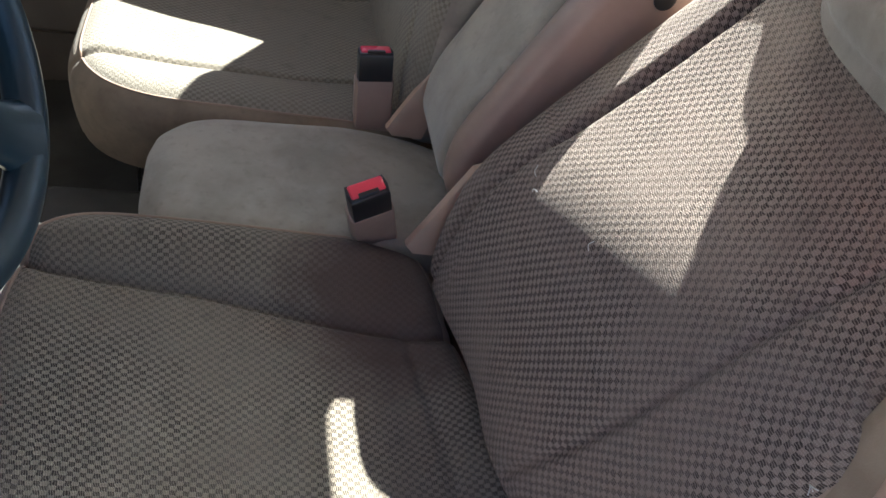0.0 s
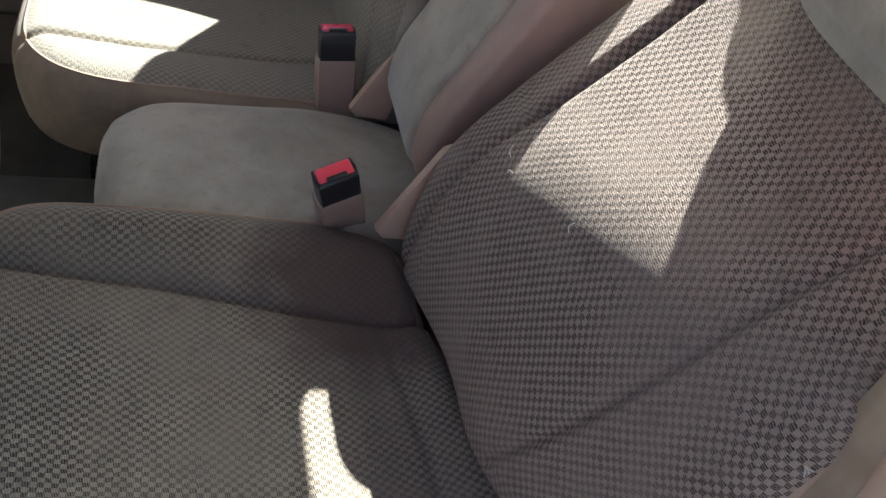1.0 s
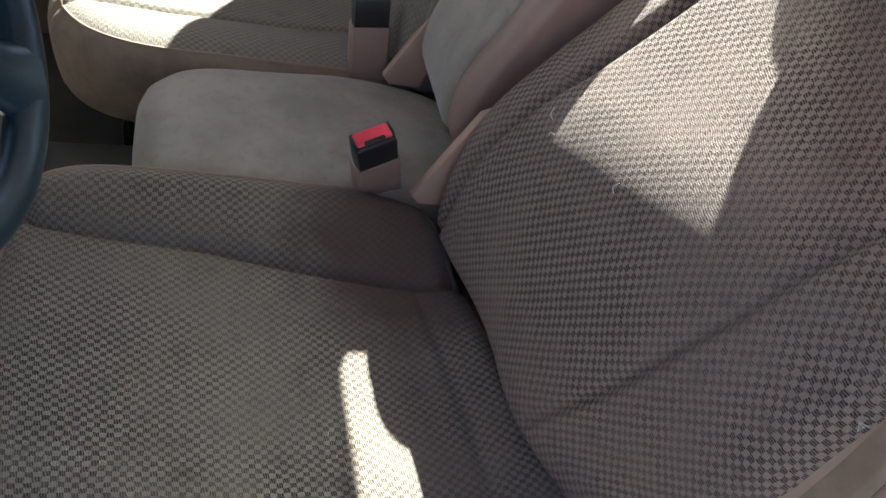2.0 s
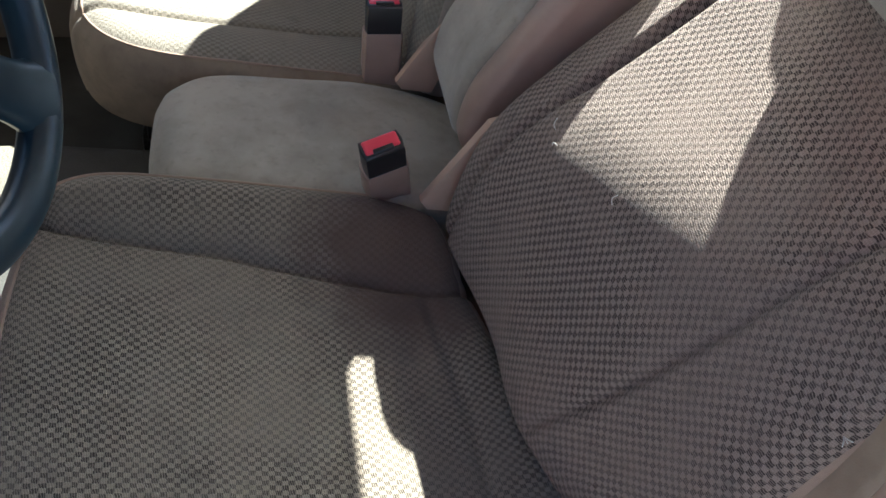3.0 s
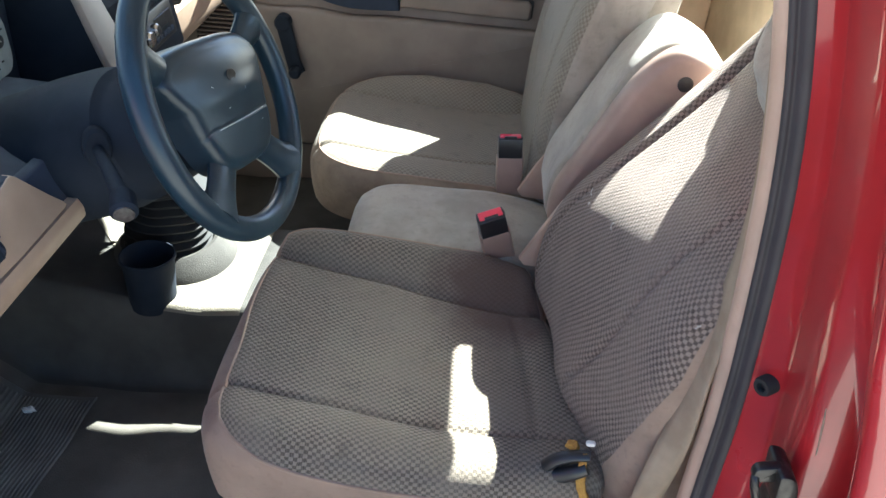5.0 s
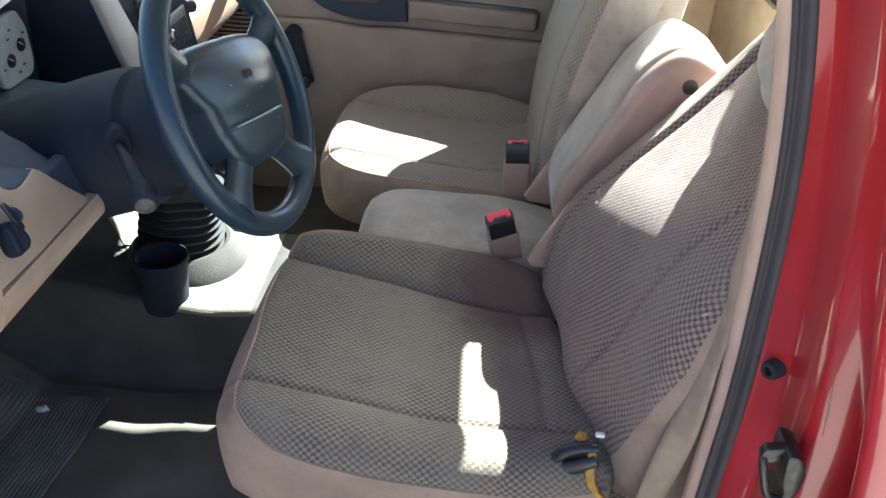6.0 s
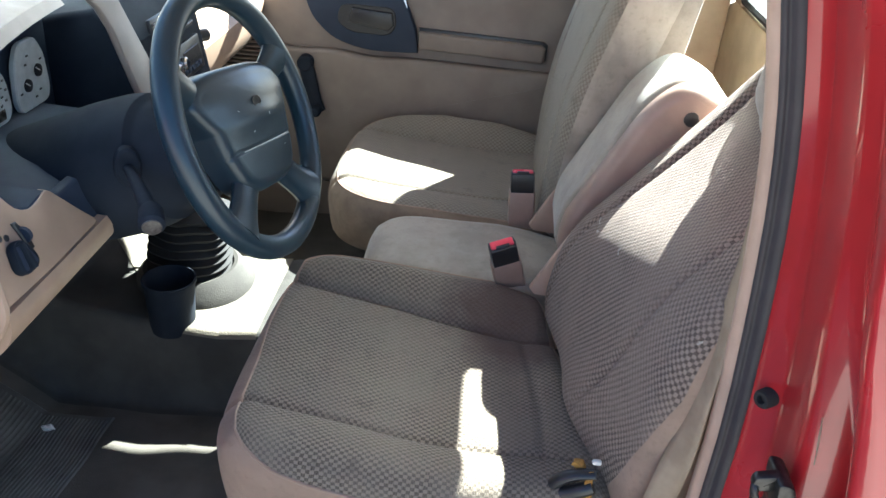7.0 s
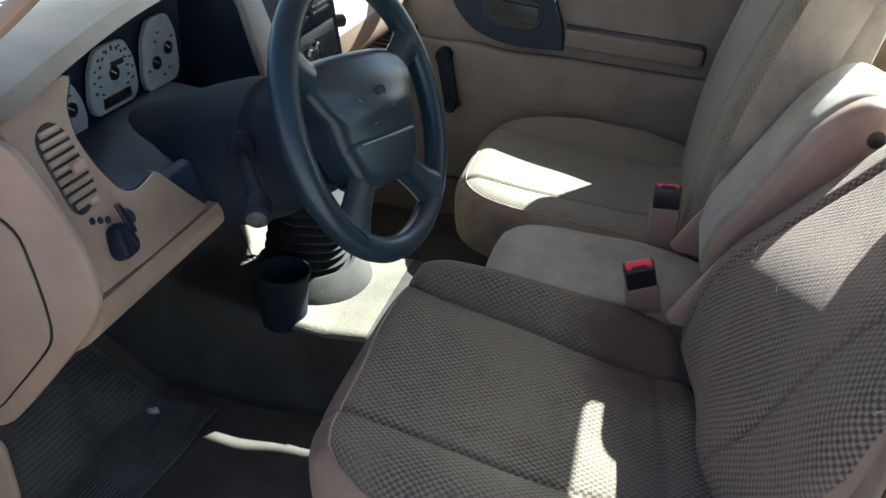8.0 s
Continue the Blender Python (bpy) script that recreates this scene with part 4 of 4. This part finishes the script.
part("vent_tab", b, VINYL, fp, "pale thumb tab")
b = box(bmesh.new(), (-0.006, -0.003, 0.0), (0.006, 0.003, 0.008), 0.0015, 2, on_face(-0.645, 1.117))
part("vent_lever", b, VINYL, fp)
lk = thing("headlamp_knob", "black ribbed rotary lamp switch on the dash", "switch", tuple(on_face(-0.640, 1.070).translation))
b = bmesh.new()
prism(b, fillet([(-0.021, -0.010), (-0.013, -0.021), (0.013, -0.021), (0.021, -0.010), (0.010, 0.019), (-0.010, 0.019)], 0.010, 5), "z", 0.0, 0.013, 0.003, 2)
bmesh.ops.transform(b, matrix=on_face(-0.640, 1.069), verts=b.verts)
part("knob_base", b, SHROUD, lk)
for k in (-1, 1):
    b = box(bmesh.new(), (-0.0032, -0.016, 0.0125), (0.0032, 0.014, 0.0142), 0.0014, 2, on_face(-0.640, 1.069) @ pose(k * 0.0075, 0, 0, 0, 0, k * 13))
    part("grip_hollow", b, NAVY, lk, "grey hollow of the grip")
part("grip_ridge", box(bmesh.new(), (-0.0028, -0.018, 0.012), (0.0028, 0.016, 0.019), 0.0014, 2, on_face(-0.640, 1.069)), SHROUD, lk)
for i in range(3):
    b = lathe(bmesh.new(), [(0.0042, 0), (0.0042, 0.0008), (0, 0.0008)], on_face(-0.658 + 0.0105 * i, 1.100 - 0.004 * i, 0.0002), 12)
    part("switch_mark", b, BLACK, lk)
b = bmesh.new()
prism(b, [(-0.005, -0.020), (0.004, -0.020), (0.007, 0.0), (0.003, 0.018), (-0.004, 0.020)], "z", -0.002, 0.0035, 0.0012, 1)
bmesh.ops.transform(b, matrix=on_face(-0.613, 1.083) @ pose(0, 0, 0, 0, 0, 6), verts=b.verts)
part("dimmer_slot", b, BLACK, lk)
b = lathe(bmesh.new(), [(0.010, -0.003), (0.010, 0.003), (0, 0.003)], on_face(-0.612, 1.083, 0.002) @ pose(0, 0, 0, 0, 90), 20)
part("dimmer_wheel", b, NAVY, lk)
slab("right_pad", dash_profile(-0.09), "y", 0.135, 0.645, DASH_TAN, da, 0.012)
b = bmesh.new()
prism(b, [(-1.17, 0.82), (-0.76, 0.82), (-0.70, 0.88), (-0.640, 1.05), (-0.665, 1.18), (-0.74, 1.225), (-1.17, 1.13)], "y", -0.1295, 0.1345, 0.012, 3)
cs = part("centre_console_panel", b, SHROUD, da, "blue-black centre panel")
STACK = Matrix.Translation((-0.6580, 0.002, 1.150)) @ Matrix(((0, -0.19, 0.982, 0), (1, 0, 0, 0), (0, 0.982, 0.19, 0), (0, 0, 0, 1)))
b = box(bmesh.new(), (-0.092, -0.075, -0.01), (0.092, -0.012, 0.006), 0.003, 2, STACK)
radio = part("radio", b, BLACK, cs, "black radio with silver knob")
part("heater_knob", lathe(bmesh.new(), [(0.012, 0), (0.011, 0.012), (0.008, 0.015), (0, 0.015)], STACK @ pose(-0.018, -0.040, 0.006), 24), CHROME, cs)
part("radio_knob", lathe(bmesh.new(), [(0.014, 0), (0.013, 0.014), (0.010, 0.017), (0, 0.017)], STACK @ pose(-0.055, -0.045, 0.006), 24), CHROME, cs)
for i in range(6):
    b = box(bmesh.new(), (-0.03 + i * 0.018, -0.066, 0.005), (-0.017 + i * 0.018, -0.057, 0.009), 0.001, 1, STACK)
    part("radio_button", b, NAVY, cs)
b = box(bmesh.new(), (0.002, -0.050, 0.0055), (0.078, -0.028, 0.0075), 0.001, 1, STACK)
part("radio_display", b, GREASY, cs)
for k in (-1, 1):
    b = box(bmesh.new(), (k * 0.046 - 0.04, 0.004, -0.006), (k * 0.046 + 0.04, 0.054, 0.003), 0.003, 2, STACK)
    part("vent_frame", b, BLACK, cs)
    for i in range(4):
        b = box(bmesh.new(), (k * 0.046 - 0.036, 0.010 + i * 0.0105, 0.001), (k * 0.046 + 0.036, 0.0145 + i * 0.0105, 0.007), 0.001, 1, STACK)
        part("vent_slat", b, STEEL, cs)
part("side_knob", lathe(bmesh.new(), [(0.012, 0), (0.012, 0.02), (0.008, 0.024), (0, 0.024)], along((-0.665, 0.1340, 1.12), (0.6, 0.8, 0)), 20), BLACK, cs)
# instrument recess
slab("recess_back", [(-0.66, 1.03), (-0.14, 1.03), (-0.14, 1.215), (-0.66, 1.215)], "x", -0.86, -0.82, NAVY, da)
slab("recess_floor", [(-0.83, 1.040), (-0.66, 1.040), (-0.648, 1.055), (-0.655, 1.072), (-0.70, 1.084), (-0.785, 1.088), (-0.83, 1.088)], "y", -0.585, -0.206, NAVY, da, 0.003)
b = bmesh.new()
prism(b, [(-0.584, 1.231), (-0.615, 1.206), (-0.624, 1.175), (-0.618, 1.142), (-0.602, 1.105), (-0.578, 1.095), (-0.534, 1.098), (-0.534, 1.1045), (-0.576, 1.101), (-0.596, 1.110), (-0.611, 1.144), (-0.617, 1.175), (-0.608, 1.203), (-0.580, 1.228)], "x", -0.19, -0.0, 0.0)
for q in b.verts:
    q.co.x = (-0.642 + (1.13 - q.co.z) * FACE_K) if q.co.x > -0.1 else -0.83
part("recess_side", b, NAVY, da)
cl = thing("instrument_cluster", "three pale gauge faces behind the wheel", "gauges", (-0.80, -0.33, 1.06))
for y0, y1, z0, z1 in ((-0.478, -0.412, 1.078, 1.158), (-0.404, -0.290, 1.092, 1.185), (-0.276, -0.176, 1.088, 1.195)):
    b = bmesh.new()
    prism(b, fillet([(y0 + 0.01, z0), (y1 - 0.01, z0), (y1, z0 + 0.02), (y1 - 0.006, z1 - 0.03), (y1 - 0.025, z1), (y0 + 0.025, z1), (y0 + 0.006, z1 - 0.03), (y0, z0 + 0.02)], 0.012), "x", -0.812, -0.802, 0.002, 1)
    face = part("gauge_face", b, DIAL, cl)
    for yy, zz in ([((y0 + y1) / 2, (z0 + z1) / 2 + 0.005)] if y1 < -0.27 else [((y0 + y1) / 2 - 0.016, z0 + 0.040), ((y0 + y1) / 2 + 0.018, z0 + 0.055)]):
        part("needle", box(bmesh.new(), (-0.0006, -0.0008, 0), (0.0006, 0.0008, 0.013), 0, 1, Matrix.Translation((-0.7978, yy, zz)) @ pose(0, 0, 0, 55)), WHITE, face)
        part("needle_hub", lathe(bmesh.new(), [(0.0105, 0), (0.0098, 0.003), (0, 0.0035)], along((-0.802, yy, zz), (1, 0, 0)), 18), BLACK, face)

# steering column and wheel
WC, WN = Vector((-0.421, -0.354, 1.150)), Vector((0.92, -0.10, 0.385)).normalized()
WM = along(WC, WN, -9)
sw = thing("steering_wheel", "blue-black four-spoke steering wheel with scuffed hub", "steering wheel", tuple(WC))
b = bmesh.new()
ring = [WM @ Vector((0.179 * math.cos(a), 0.179 * math.sin(a), 0)) for a in (2 * math.pi * i / 72 for i in range(72))]
tube(b, ring, 0.0172, 14, True, 1.0, WN)
part("rim", b, WHEEL, sw)
def hub_plan(u, v):
    y = -0.005 + (0.068 if v > 0 else 0.071) * v * math.sqrt(1 - (0.34 if v > 0 else 0.12) * u ** 4)
    w = float(np.interp(y, (-0.09, -0.055, -0.028, 0.0, 0.03, 0.055, 0.08), (0.060, 0.070, 0.080, 0.088, 0.110, 0.134, 0.138)))
    return w * u * math.sqrt(1 - 0.3 * v ** 6), y


def hub_top(x, y):
    z = 0.022 - 0.9 * x * x - 7.0 * max(0.0, y - 0.03) ** 2 - 0.8 * max(0.0, -0.03 - y) ** 2
    z += 0.005 * math.exp(-((y - 0.006) / 0.018) ** 2) * (1 - (x / 0.11) ** 2)
    return z + seam_dip(x, y, [(-0.12, -0.031), (0.12, -0.031)], 0.0022, 0.0016)


data = pillow(hub_plan, hub_top, 0.018, 0.03, lambda x, y, h: tuple(WM @ Vector((x, y, h))), 84, 0.78, 0.0)
hub = split("hub_pad", data, lambda m, c: True, WHEEL, sw, flip=False)
for a0, a1, r0, w, z0 in ((27, 28, 0.060, 0.038, -0.012), (153, 152, 0.060, 0.038, -0.012), (-56, -49, 0.060, 0.045, -0.006), (-124, -131, 0.060, 0.045, -0.006)):
    pts = [WM @ Vector((r * math.cos(radians(a0 + (a1 - a0) * f)), r * math.sin(radians(a0 + (a1 - a0) * f)), z0 * (1 - f))) for r, f in ((r0, 0), (0.10, 0.35), (0.145, 0.75), (0.177, 1))]
    b = tube(bmesh.new(), smooth_path(pts, 18), lambda t, w=w: w * (1 - 0.42 * math.sin(math.pi * (0.15 + 0.75 * t))), 16, False, 0.5, WN)
    part("spoke", b, WHEEL, sw)
# Thin pale tube painted in as the highlight on the pad seam's edge.
line = [WM @ Vector((x, -0.0325, hub_top(x, -0.0325) + 0.0004)) for x in (-0.066 + 0.132 * i / 24 for i in range(25))]
part("seam_highlight", tube(bmesh.new(), line, 0.0007, 6), DIAL, hub, "pale strip drawn as the lit edge of the pad seam")
for k in (-1, 1):  # thumb switch windows beside the pad
    b = lathe(bmesh.new(), [(0.016, -0.010), (0.017, 0.0), (0.013, 0.003), (0.009, 0.001), (0, 0.001)], WM @ pose(k * 0.094, -0.004, 0.004, 0, k * 25) @ Matrix.Diagonal((0.55, 1.25, 1, 1)), 24)
    part("horn_button", b, BLACK, sw)
part("emblem", lathe(bmesh.new(), [(0.0105, 0), (0.0105, 0.0006), (0.0095, 0.0009), (0.009, 0.0003), (0, 0.0003)], WM @ pose(0, 0.026, 0.0242, 1) @ Matrix.Diagonal((1.2, 0.75, 1, 1)), 28), GREASY, sw, "small dull oval badge")
for x, y, a in ((-0.030, -0.012, 20), (0.022, 0.004, 70), (-0.052, 0.020, -30), (0.050, -0.046, 10)):
    z = hub_top(x, y)
    part("scuff", box(bmesh.new(), (-0.0022, -0.0005, -0.0006), (0.0022, 0.0005, 0.0004), 0.0002, 1, WM @ pose(x, y, z, 0, 0, a)), DIAL, hub, "pale scuff in the plastic")
co = thing("steering_column", "blue-black column shroud with stalk", "steering column", (-0.6, -0.35, 1.05))
b = bmesh.new()
lathe(b, [(0.055, -0.05), (0.068, -0.058), (0.076, -0.08), (0.080, -0.125), (0.084, -0.13), (0.092, -0.136), (0.098, -0.165), (0.100, -0.22), (0.098, -0.36)], along(WC, WN) @ pose(-0.01, -0.014, 0) @ Matrix.Diagonal((1.1, 1, 1, 1)), 40)
part("shroud", b, SHROUD, co)
b = tube(bmesh.new(), smooth_path([(-0.560, -0.445, 1.105), (-0.525, -0.495, 1.105), (-0.490, -0.545, 1.098)], 14), lambda t: 0.007 + 0.004 * t, 12, False, 1.0, WN)
stalk = part("stalk", b, SHROUD, co)
part("stalk_boss", lathe(bmesh.new(), [(0.024, -0.014), (0.023, -0.002), (0.019, 0.001), (0.013, 0.000), (0, 0.000)], along((-0.556, -0.450, 1.106), (0.5, -0.8, 0.1)) @ Matrix.Diagonal((0.75, 1.2, 1, 1)), 24), SHROUD, co)
b = lathe(bmesh.new(), [(0.0, -0.022), (0.011, -0.022), (0.0155, -0.014), (0.0165, 0.010), (0.0125, 0.014)], along((-0.482, -0.560, 1.094), (0.35, -0.85, -0.25)), 24)
part("stalk_knob", b, SHROUD, stalk)
b = lathe(bmesh.new(), [(0.0125, 0.013), (0.0118, 0.0155), (0, 0.0160)], along((-0.482, -0.560, 1.094), (0.35, -0.85, -0.25)), 24)
part("knob_cap", b, STEEL, stalk, "worn grey end cap")

# ---------- gear lever boot and cup holder ----------
gb = thing("gear_lever_boot", "black rubber bellows boot, torn at one side", "gear boot", (-0.60, 0.0, 0.64))
bm = bmesh.new()
prof = []
for i in range(9):
    r, h = 0.084 - i * 0.0016, i * 0.0185
    prof += [(r - 0.006, h), (r + 0.004, h + 0.006), (r + 0.005, h + 0.010), (r - 0.003, h + 0.015)]
lathe(bm, prof + [(0.045, 0.172), (0.018, 0.178), (0, 0.178)], None, 48)
for q in bm.verts:  # slack, creased rubber
    k = q.co.z / 0.178
    swing = noise.noise((q.co.x * 14, q.co.y * 14, q.co.z * 9))
    q.co += Vector((0.010 * k, 0.0, 0.0)) + 0.009 * swing * Vector((q.co.x, q.co.y, 0)).normalized() + Vector((0, 0, 0.010 * k * noise.noise((q.co.x * 20, q.co.y * 20, 3))))
bm.transform(pose(-0.660, -0.002, 0.655))
part("bellows", bm, RUBBER, gb)
for i in range(5):  # folds torn open along the side of the boot
    a0 = radians(172 + 7 * (i % 2) - 3 * i)
    c = Vector((-0.655 + 0.076 * math.cos(a0), -0.004 + 0.076 * math.sin(a0), 0.742 + 0.017 * i))
    out, side = Vector((math.cos(a0), math.sin(a0), 0)), Vector((math.sin(a0), -math.cos(a0), 0))
    b = tube(bmesh.new(), smooth_path([c + side * 0.034 + Vector((0, 0, -0.010)), c + out * 0.020 + side * 0.020 + Vector((0, 0, -0.006)), c + out * 0.034 + Vector((0, 0, 0.004)), c + out * 0.024 - side * 0.022 + Vector((0, 0, 0.014)), c - side * 0.036 + Vector((0, 0, 0.018))], 20), lambda t: 0.0012 + 0.0085 * math.sin(math.pi * min(1, t)) ** 0.8, 10, False, 0.45)
    part("torn_fold", b, RUBBER, gb)
part("boot_skirt", lathe(bmesh.new(), [(0.130, -0.03), (0.126, 0.000), (0.116, 0.016), (0.103, 0.036), (0.095, 0.044), (0.087, 0.042), (0.086, -0.02)], along((-0.660, -0.002, 0.645), (-0.05, 0, 1)), 36), TUNNEL, gb, "dusty grey skirt of the boot")
ch = thing("cup_holder", "black plastic cup holder on the hump", "cup holder", (-0.648, -0.150, 0.630))
part("cup", lathe(bmesh.new(), [(0, 0.0), (0.040, 0.0), (0.0425, 0.004), (0.0445, 0.060), (0.0465, 0.098), (0.0500, 0.104), (0.0500, 0.111), (0.0470, 0.112), (0.0435, 0.104), (0.0405, 0.014), (0, 0.012)], pose(-0.648, -0.150, 0.630), 36), SHROUD, ch)


# ---------- small things round the driver's seat ----------
def flap(y0, y1, name_label):
    t = thing("hinge_cover", name_label, "hinge cover", (0.06, (y0 + y1) / 2, 0.78))
    b = bmesh.new()
    prism(b, [(0.020, 0.800), (0.030, 0.788), (0.075, 0.785), (0.105, 0.90), (0.092, 0.925), (0.080, 0.92)], "y", y0, y1, 0.003, 2)
    part("cover_plate", b, VINYL, t)


flap(-0.142, -0.128, "tan plastic hinge cover beside the armrest")
flap(0.108, 0.122, "tan plastic hinge cover behind the far buckle")

rl = thing("recliner_lever", "black recliner lever in the torn seat corner", "lever", (0.07, -0.58, 0.76))
b = tube(bmesh.new(), smooth_path([(0.052, -0.592, 0.766), (0.066, -0.594, 0.784), (0.086, -0.597, 0.797), (0.108, -0.600, 0.803)], 20), lambda t: 0.0125 - 0.004 * t, 14, False, 0.7)
part("lever_arm", b, BLACK, rl)
b = tube(bmesh.new(), smooth_path([(0.058, -0.598, 0.757), (0.076, -0.603, 0.766), (0.092, -0.606, 0.778), (0.106, -0.606, 0.786)], 16), lambda t: 0.0125 - 0.003 * t, 12)
part("lever_hub", b, BLACK, rl)
b = box(bmesh.new(), (0.101, -0.594, 0.812), (0.114, -0.586, 0.819), 0.003, 2)
part("pivot_cap", b, WHITE, rl, "chipped white plastic cap")

fo = thing("torn_foam", "yellow seat foam showing through the torn cover", "foam", (0.10, -0.60, 0.76))
ribbon("foam_strip", [p + Vector((0, 0, 0.0015 * math.sin(i * 2.1))) for i, p in enumerate(smooth_path([(0.101, -0.598, 0.806), (0.099, -0.607, 0.782), (0.102, -0.617, 0.758), (0.116, -0.624, 0.738), (0.138, -0.630, 0.724), (0.165, -0.636, 0.712)], 28))], lambda t: 0.006 + 0.020 * t + 0.002 * math.sin(9 * t), lambda t: (1, -0.5 * t, 0.2 - 0.9 * t), YELLOW, fo, 0.004)
b = bmesh.new()
bmesh.ops.create_icosphere(b, subdivisions=3, radius=0.009, matrix=pose(0.086, -0.584, 0.803) @ Matrix.Diagonal((1.1, 0.7, 0.95, 1)))
for q in b.verts:
    q.co += 0.003 * noise.noise_vector(q.co * 160)
part("foam_lump", b, YELLOW, fo)

tr = thing("torn_cover_edge", "frayed pale thread at the torn backrest seam", "thread", (0.19, -0.634, 1.05))
for i in range(3):
    a = 0.9 * i
    b = tube(bmesh.new(), smooth_path([(0.186, -0.632, 1.052), (0.184 - 0.002 * math.cos(a), -0.637, 1.054 + 0.002 * math.sin(a)), (0.182 - 0.004 * math.cos(a), -0.641, 1.055 + 0.005 * math.sin(a))], 8), 0.0004, 5)
    part("thread", b, WHITE, tr)

# ribbed rubber mat, a small white piece
fm = thing("floor_mat", "black ribbed rubber mat on the cab floor", "floor mat", (-0.82, -0.45, 0.49))


def mat_lift(x, y):
    """The mat lies slack: it waves and its edges curl."""
    return 0.006 * noise.noise((x * 11, y * 7, 2)) + 0.010 * max(0.0, (x + 0.78) / 0.05) ** 2 * 0.5 + 0.75 * max(0.0, -0.86 - x)


def mat_piece(lo, hi, bevel):
    b = box(bmesh.new(), lo, hi, bevel, 1)
    bmesh.ops.subdivide_edges(b, edges=[e for e in b.edges if abs(e.verts[0].co.y - e.verts[1].co.y) > 0.1], cuts=24)
    if hi[0] - lo[0] > 0.1:
        bmesh.ops.subdivide_edges(b, edges=[e for e in b.edges if abs(e.verts[0].co.x - e.verts[1].co.x) > 0.1], cuts=48)
    for q in b.verts:
        q.co.x += 0.05 * (q.co.y + 0.45) + 0.006 * noise.noise((q.co.y * 9, q.co.x * 4, 0))
        q.co.z += mat_lift(q.co.x, q.co.y)
    return b


part("mat_base", mat_piece((-1.00, -0.66, 0.485), (-0.735, -0.27, 0.491), 0.003), MAT_RUBBER, fm)
for i in range(34):
    x = -0.990 + i * 0.0074
    part("rib", mat_piece((x, -0.645, 0.491), (x + 0.0042, -0.285, 0.4950), 0.0015), MAT_RUBBER, fm)
sc = thing("white_bit", "small crumpled white piece on the mat", "litter", (-0.83, -0.325, 0.494))
b = bmesh.new()
bmesh.ops.create_icosphere(b, subdivisions=2, radius=0.009, matrix=Matrix.Translation((-0.829, -0.325, 0.5005)) @ Matrix.Diagonal((1.5, 0.7, 0.5, 1)))
for q in b.verts:
    q.co += 0.004 * noise.noise_vector(q.co * 210)
part("scrap", b, WHITE, sc, smooth=False)

# gauge markings
for y0, y1, z0, z1 in ((-0.378, -0.312, 1.099, 1.115), (-0.352, -0.322, 1.152, 1.160)):
    b = box(bmesh.new(), (-0.8025, y0, z0), (-0.8010, y1, z1), 0.0005, 1)
    part("gauge_window", b, STEEL if y1 > -0.315 else BLACK, cl)
for i in range(13):
    a = radians(210 - 20 * i)
    b = box(bmesh.new(), (-0.0005, -0.0012, 0), (0.0005, 0.0012, 0.005), 0, 1, Matrix.Translation((-0.8015, -0.347 + 0.036 * math.cos(a), 1.140 + 0.036 * math.sin(a))) @ pose(0, 0, 0, 90 - math.degrees(a), 0, 0))
    part("gauge_tick", b, BLACK, cl)
for i in range(11):  # smaller figures inside the scale
    a = radians(200 - 22 * i)
    b = box(bmesh.new(), (-0.8022, -0.0025, -0.0018), (-0.8012, 0.0025, 0.0018), 0, 1, Matrix.Translation((0, -0.347 + 0.045 * math.cos(a), 1.140 + 0.041 * math.sin(a))))
    part("gauge_figure", b, STEEL, cl)
for y, z in ((-0.232, 1.172), (-0.240, 1.160), (-0.222, 1.104), (-0.208, 1.112), (-0.262, 1.120), (-0.196, 1.158), (-0.445, 1.142), (-0.448, 1.092)):
    b = box(bmesh.new(), (-0.8022, y - 0.003, z - 0.0014), (-0.8012, y + 0.003, z + 0.0014), 0, 1)
    part("gauge_figure", b, BLACK, cl)

# scratches in the red paint
sp = thing("paint_scratch", "pale scratch through the red jamb paint", "scratch", (0.29, -0.72, 1.0))
streak = []
for i in range(13):
    z = 1.085 - 0.005 * i
    pull = float(np.interp(z, (0.94, 1.07, 1.137), (0.002, -0.027, -0.046)))
    streak.append((0.262 + 0.012 + float(np.interp(z, PILLAR_Z, PILLAR_DX)) + pull * 0.376, -0.7862, z))
ribbon("scratch_mark", streak, lambda t: 0.0008 + 0.0018 * math.sin(3.1 * t) ** 2 * (1 - t), lambda t: (1, -0.1, 0), SKIRT, sp, 0.0005)

# lint on the driver's backrest
lt = thing("loose_thread", "pale lint threads clinging to the backrest weave", "thread", (0.11, -0.25, 1.0))
for x, y, z, a in ((0.112, -0.246, 0.996, 0.4), (0.108, -0.258, 0.986, 2.0), (0.126, -0.372, 1.012, 1.1)):
    b = tube(bmesh.new(), smooth_path([(x - 0.004, y, z), (x - 0.005, y + 0.006 * math.cos(a), z + 0.006 * math.sin(a)), (x - 0.003, y + 0.011 * math.cos(a + 0.5), z + 0.012 * math.sin(a + 0.5))], 8), 0.00035, 5)
    part("lint", b, WHITE, lt)
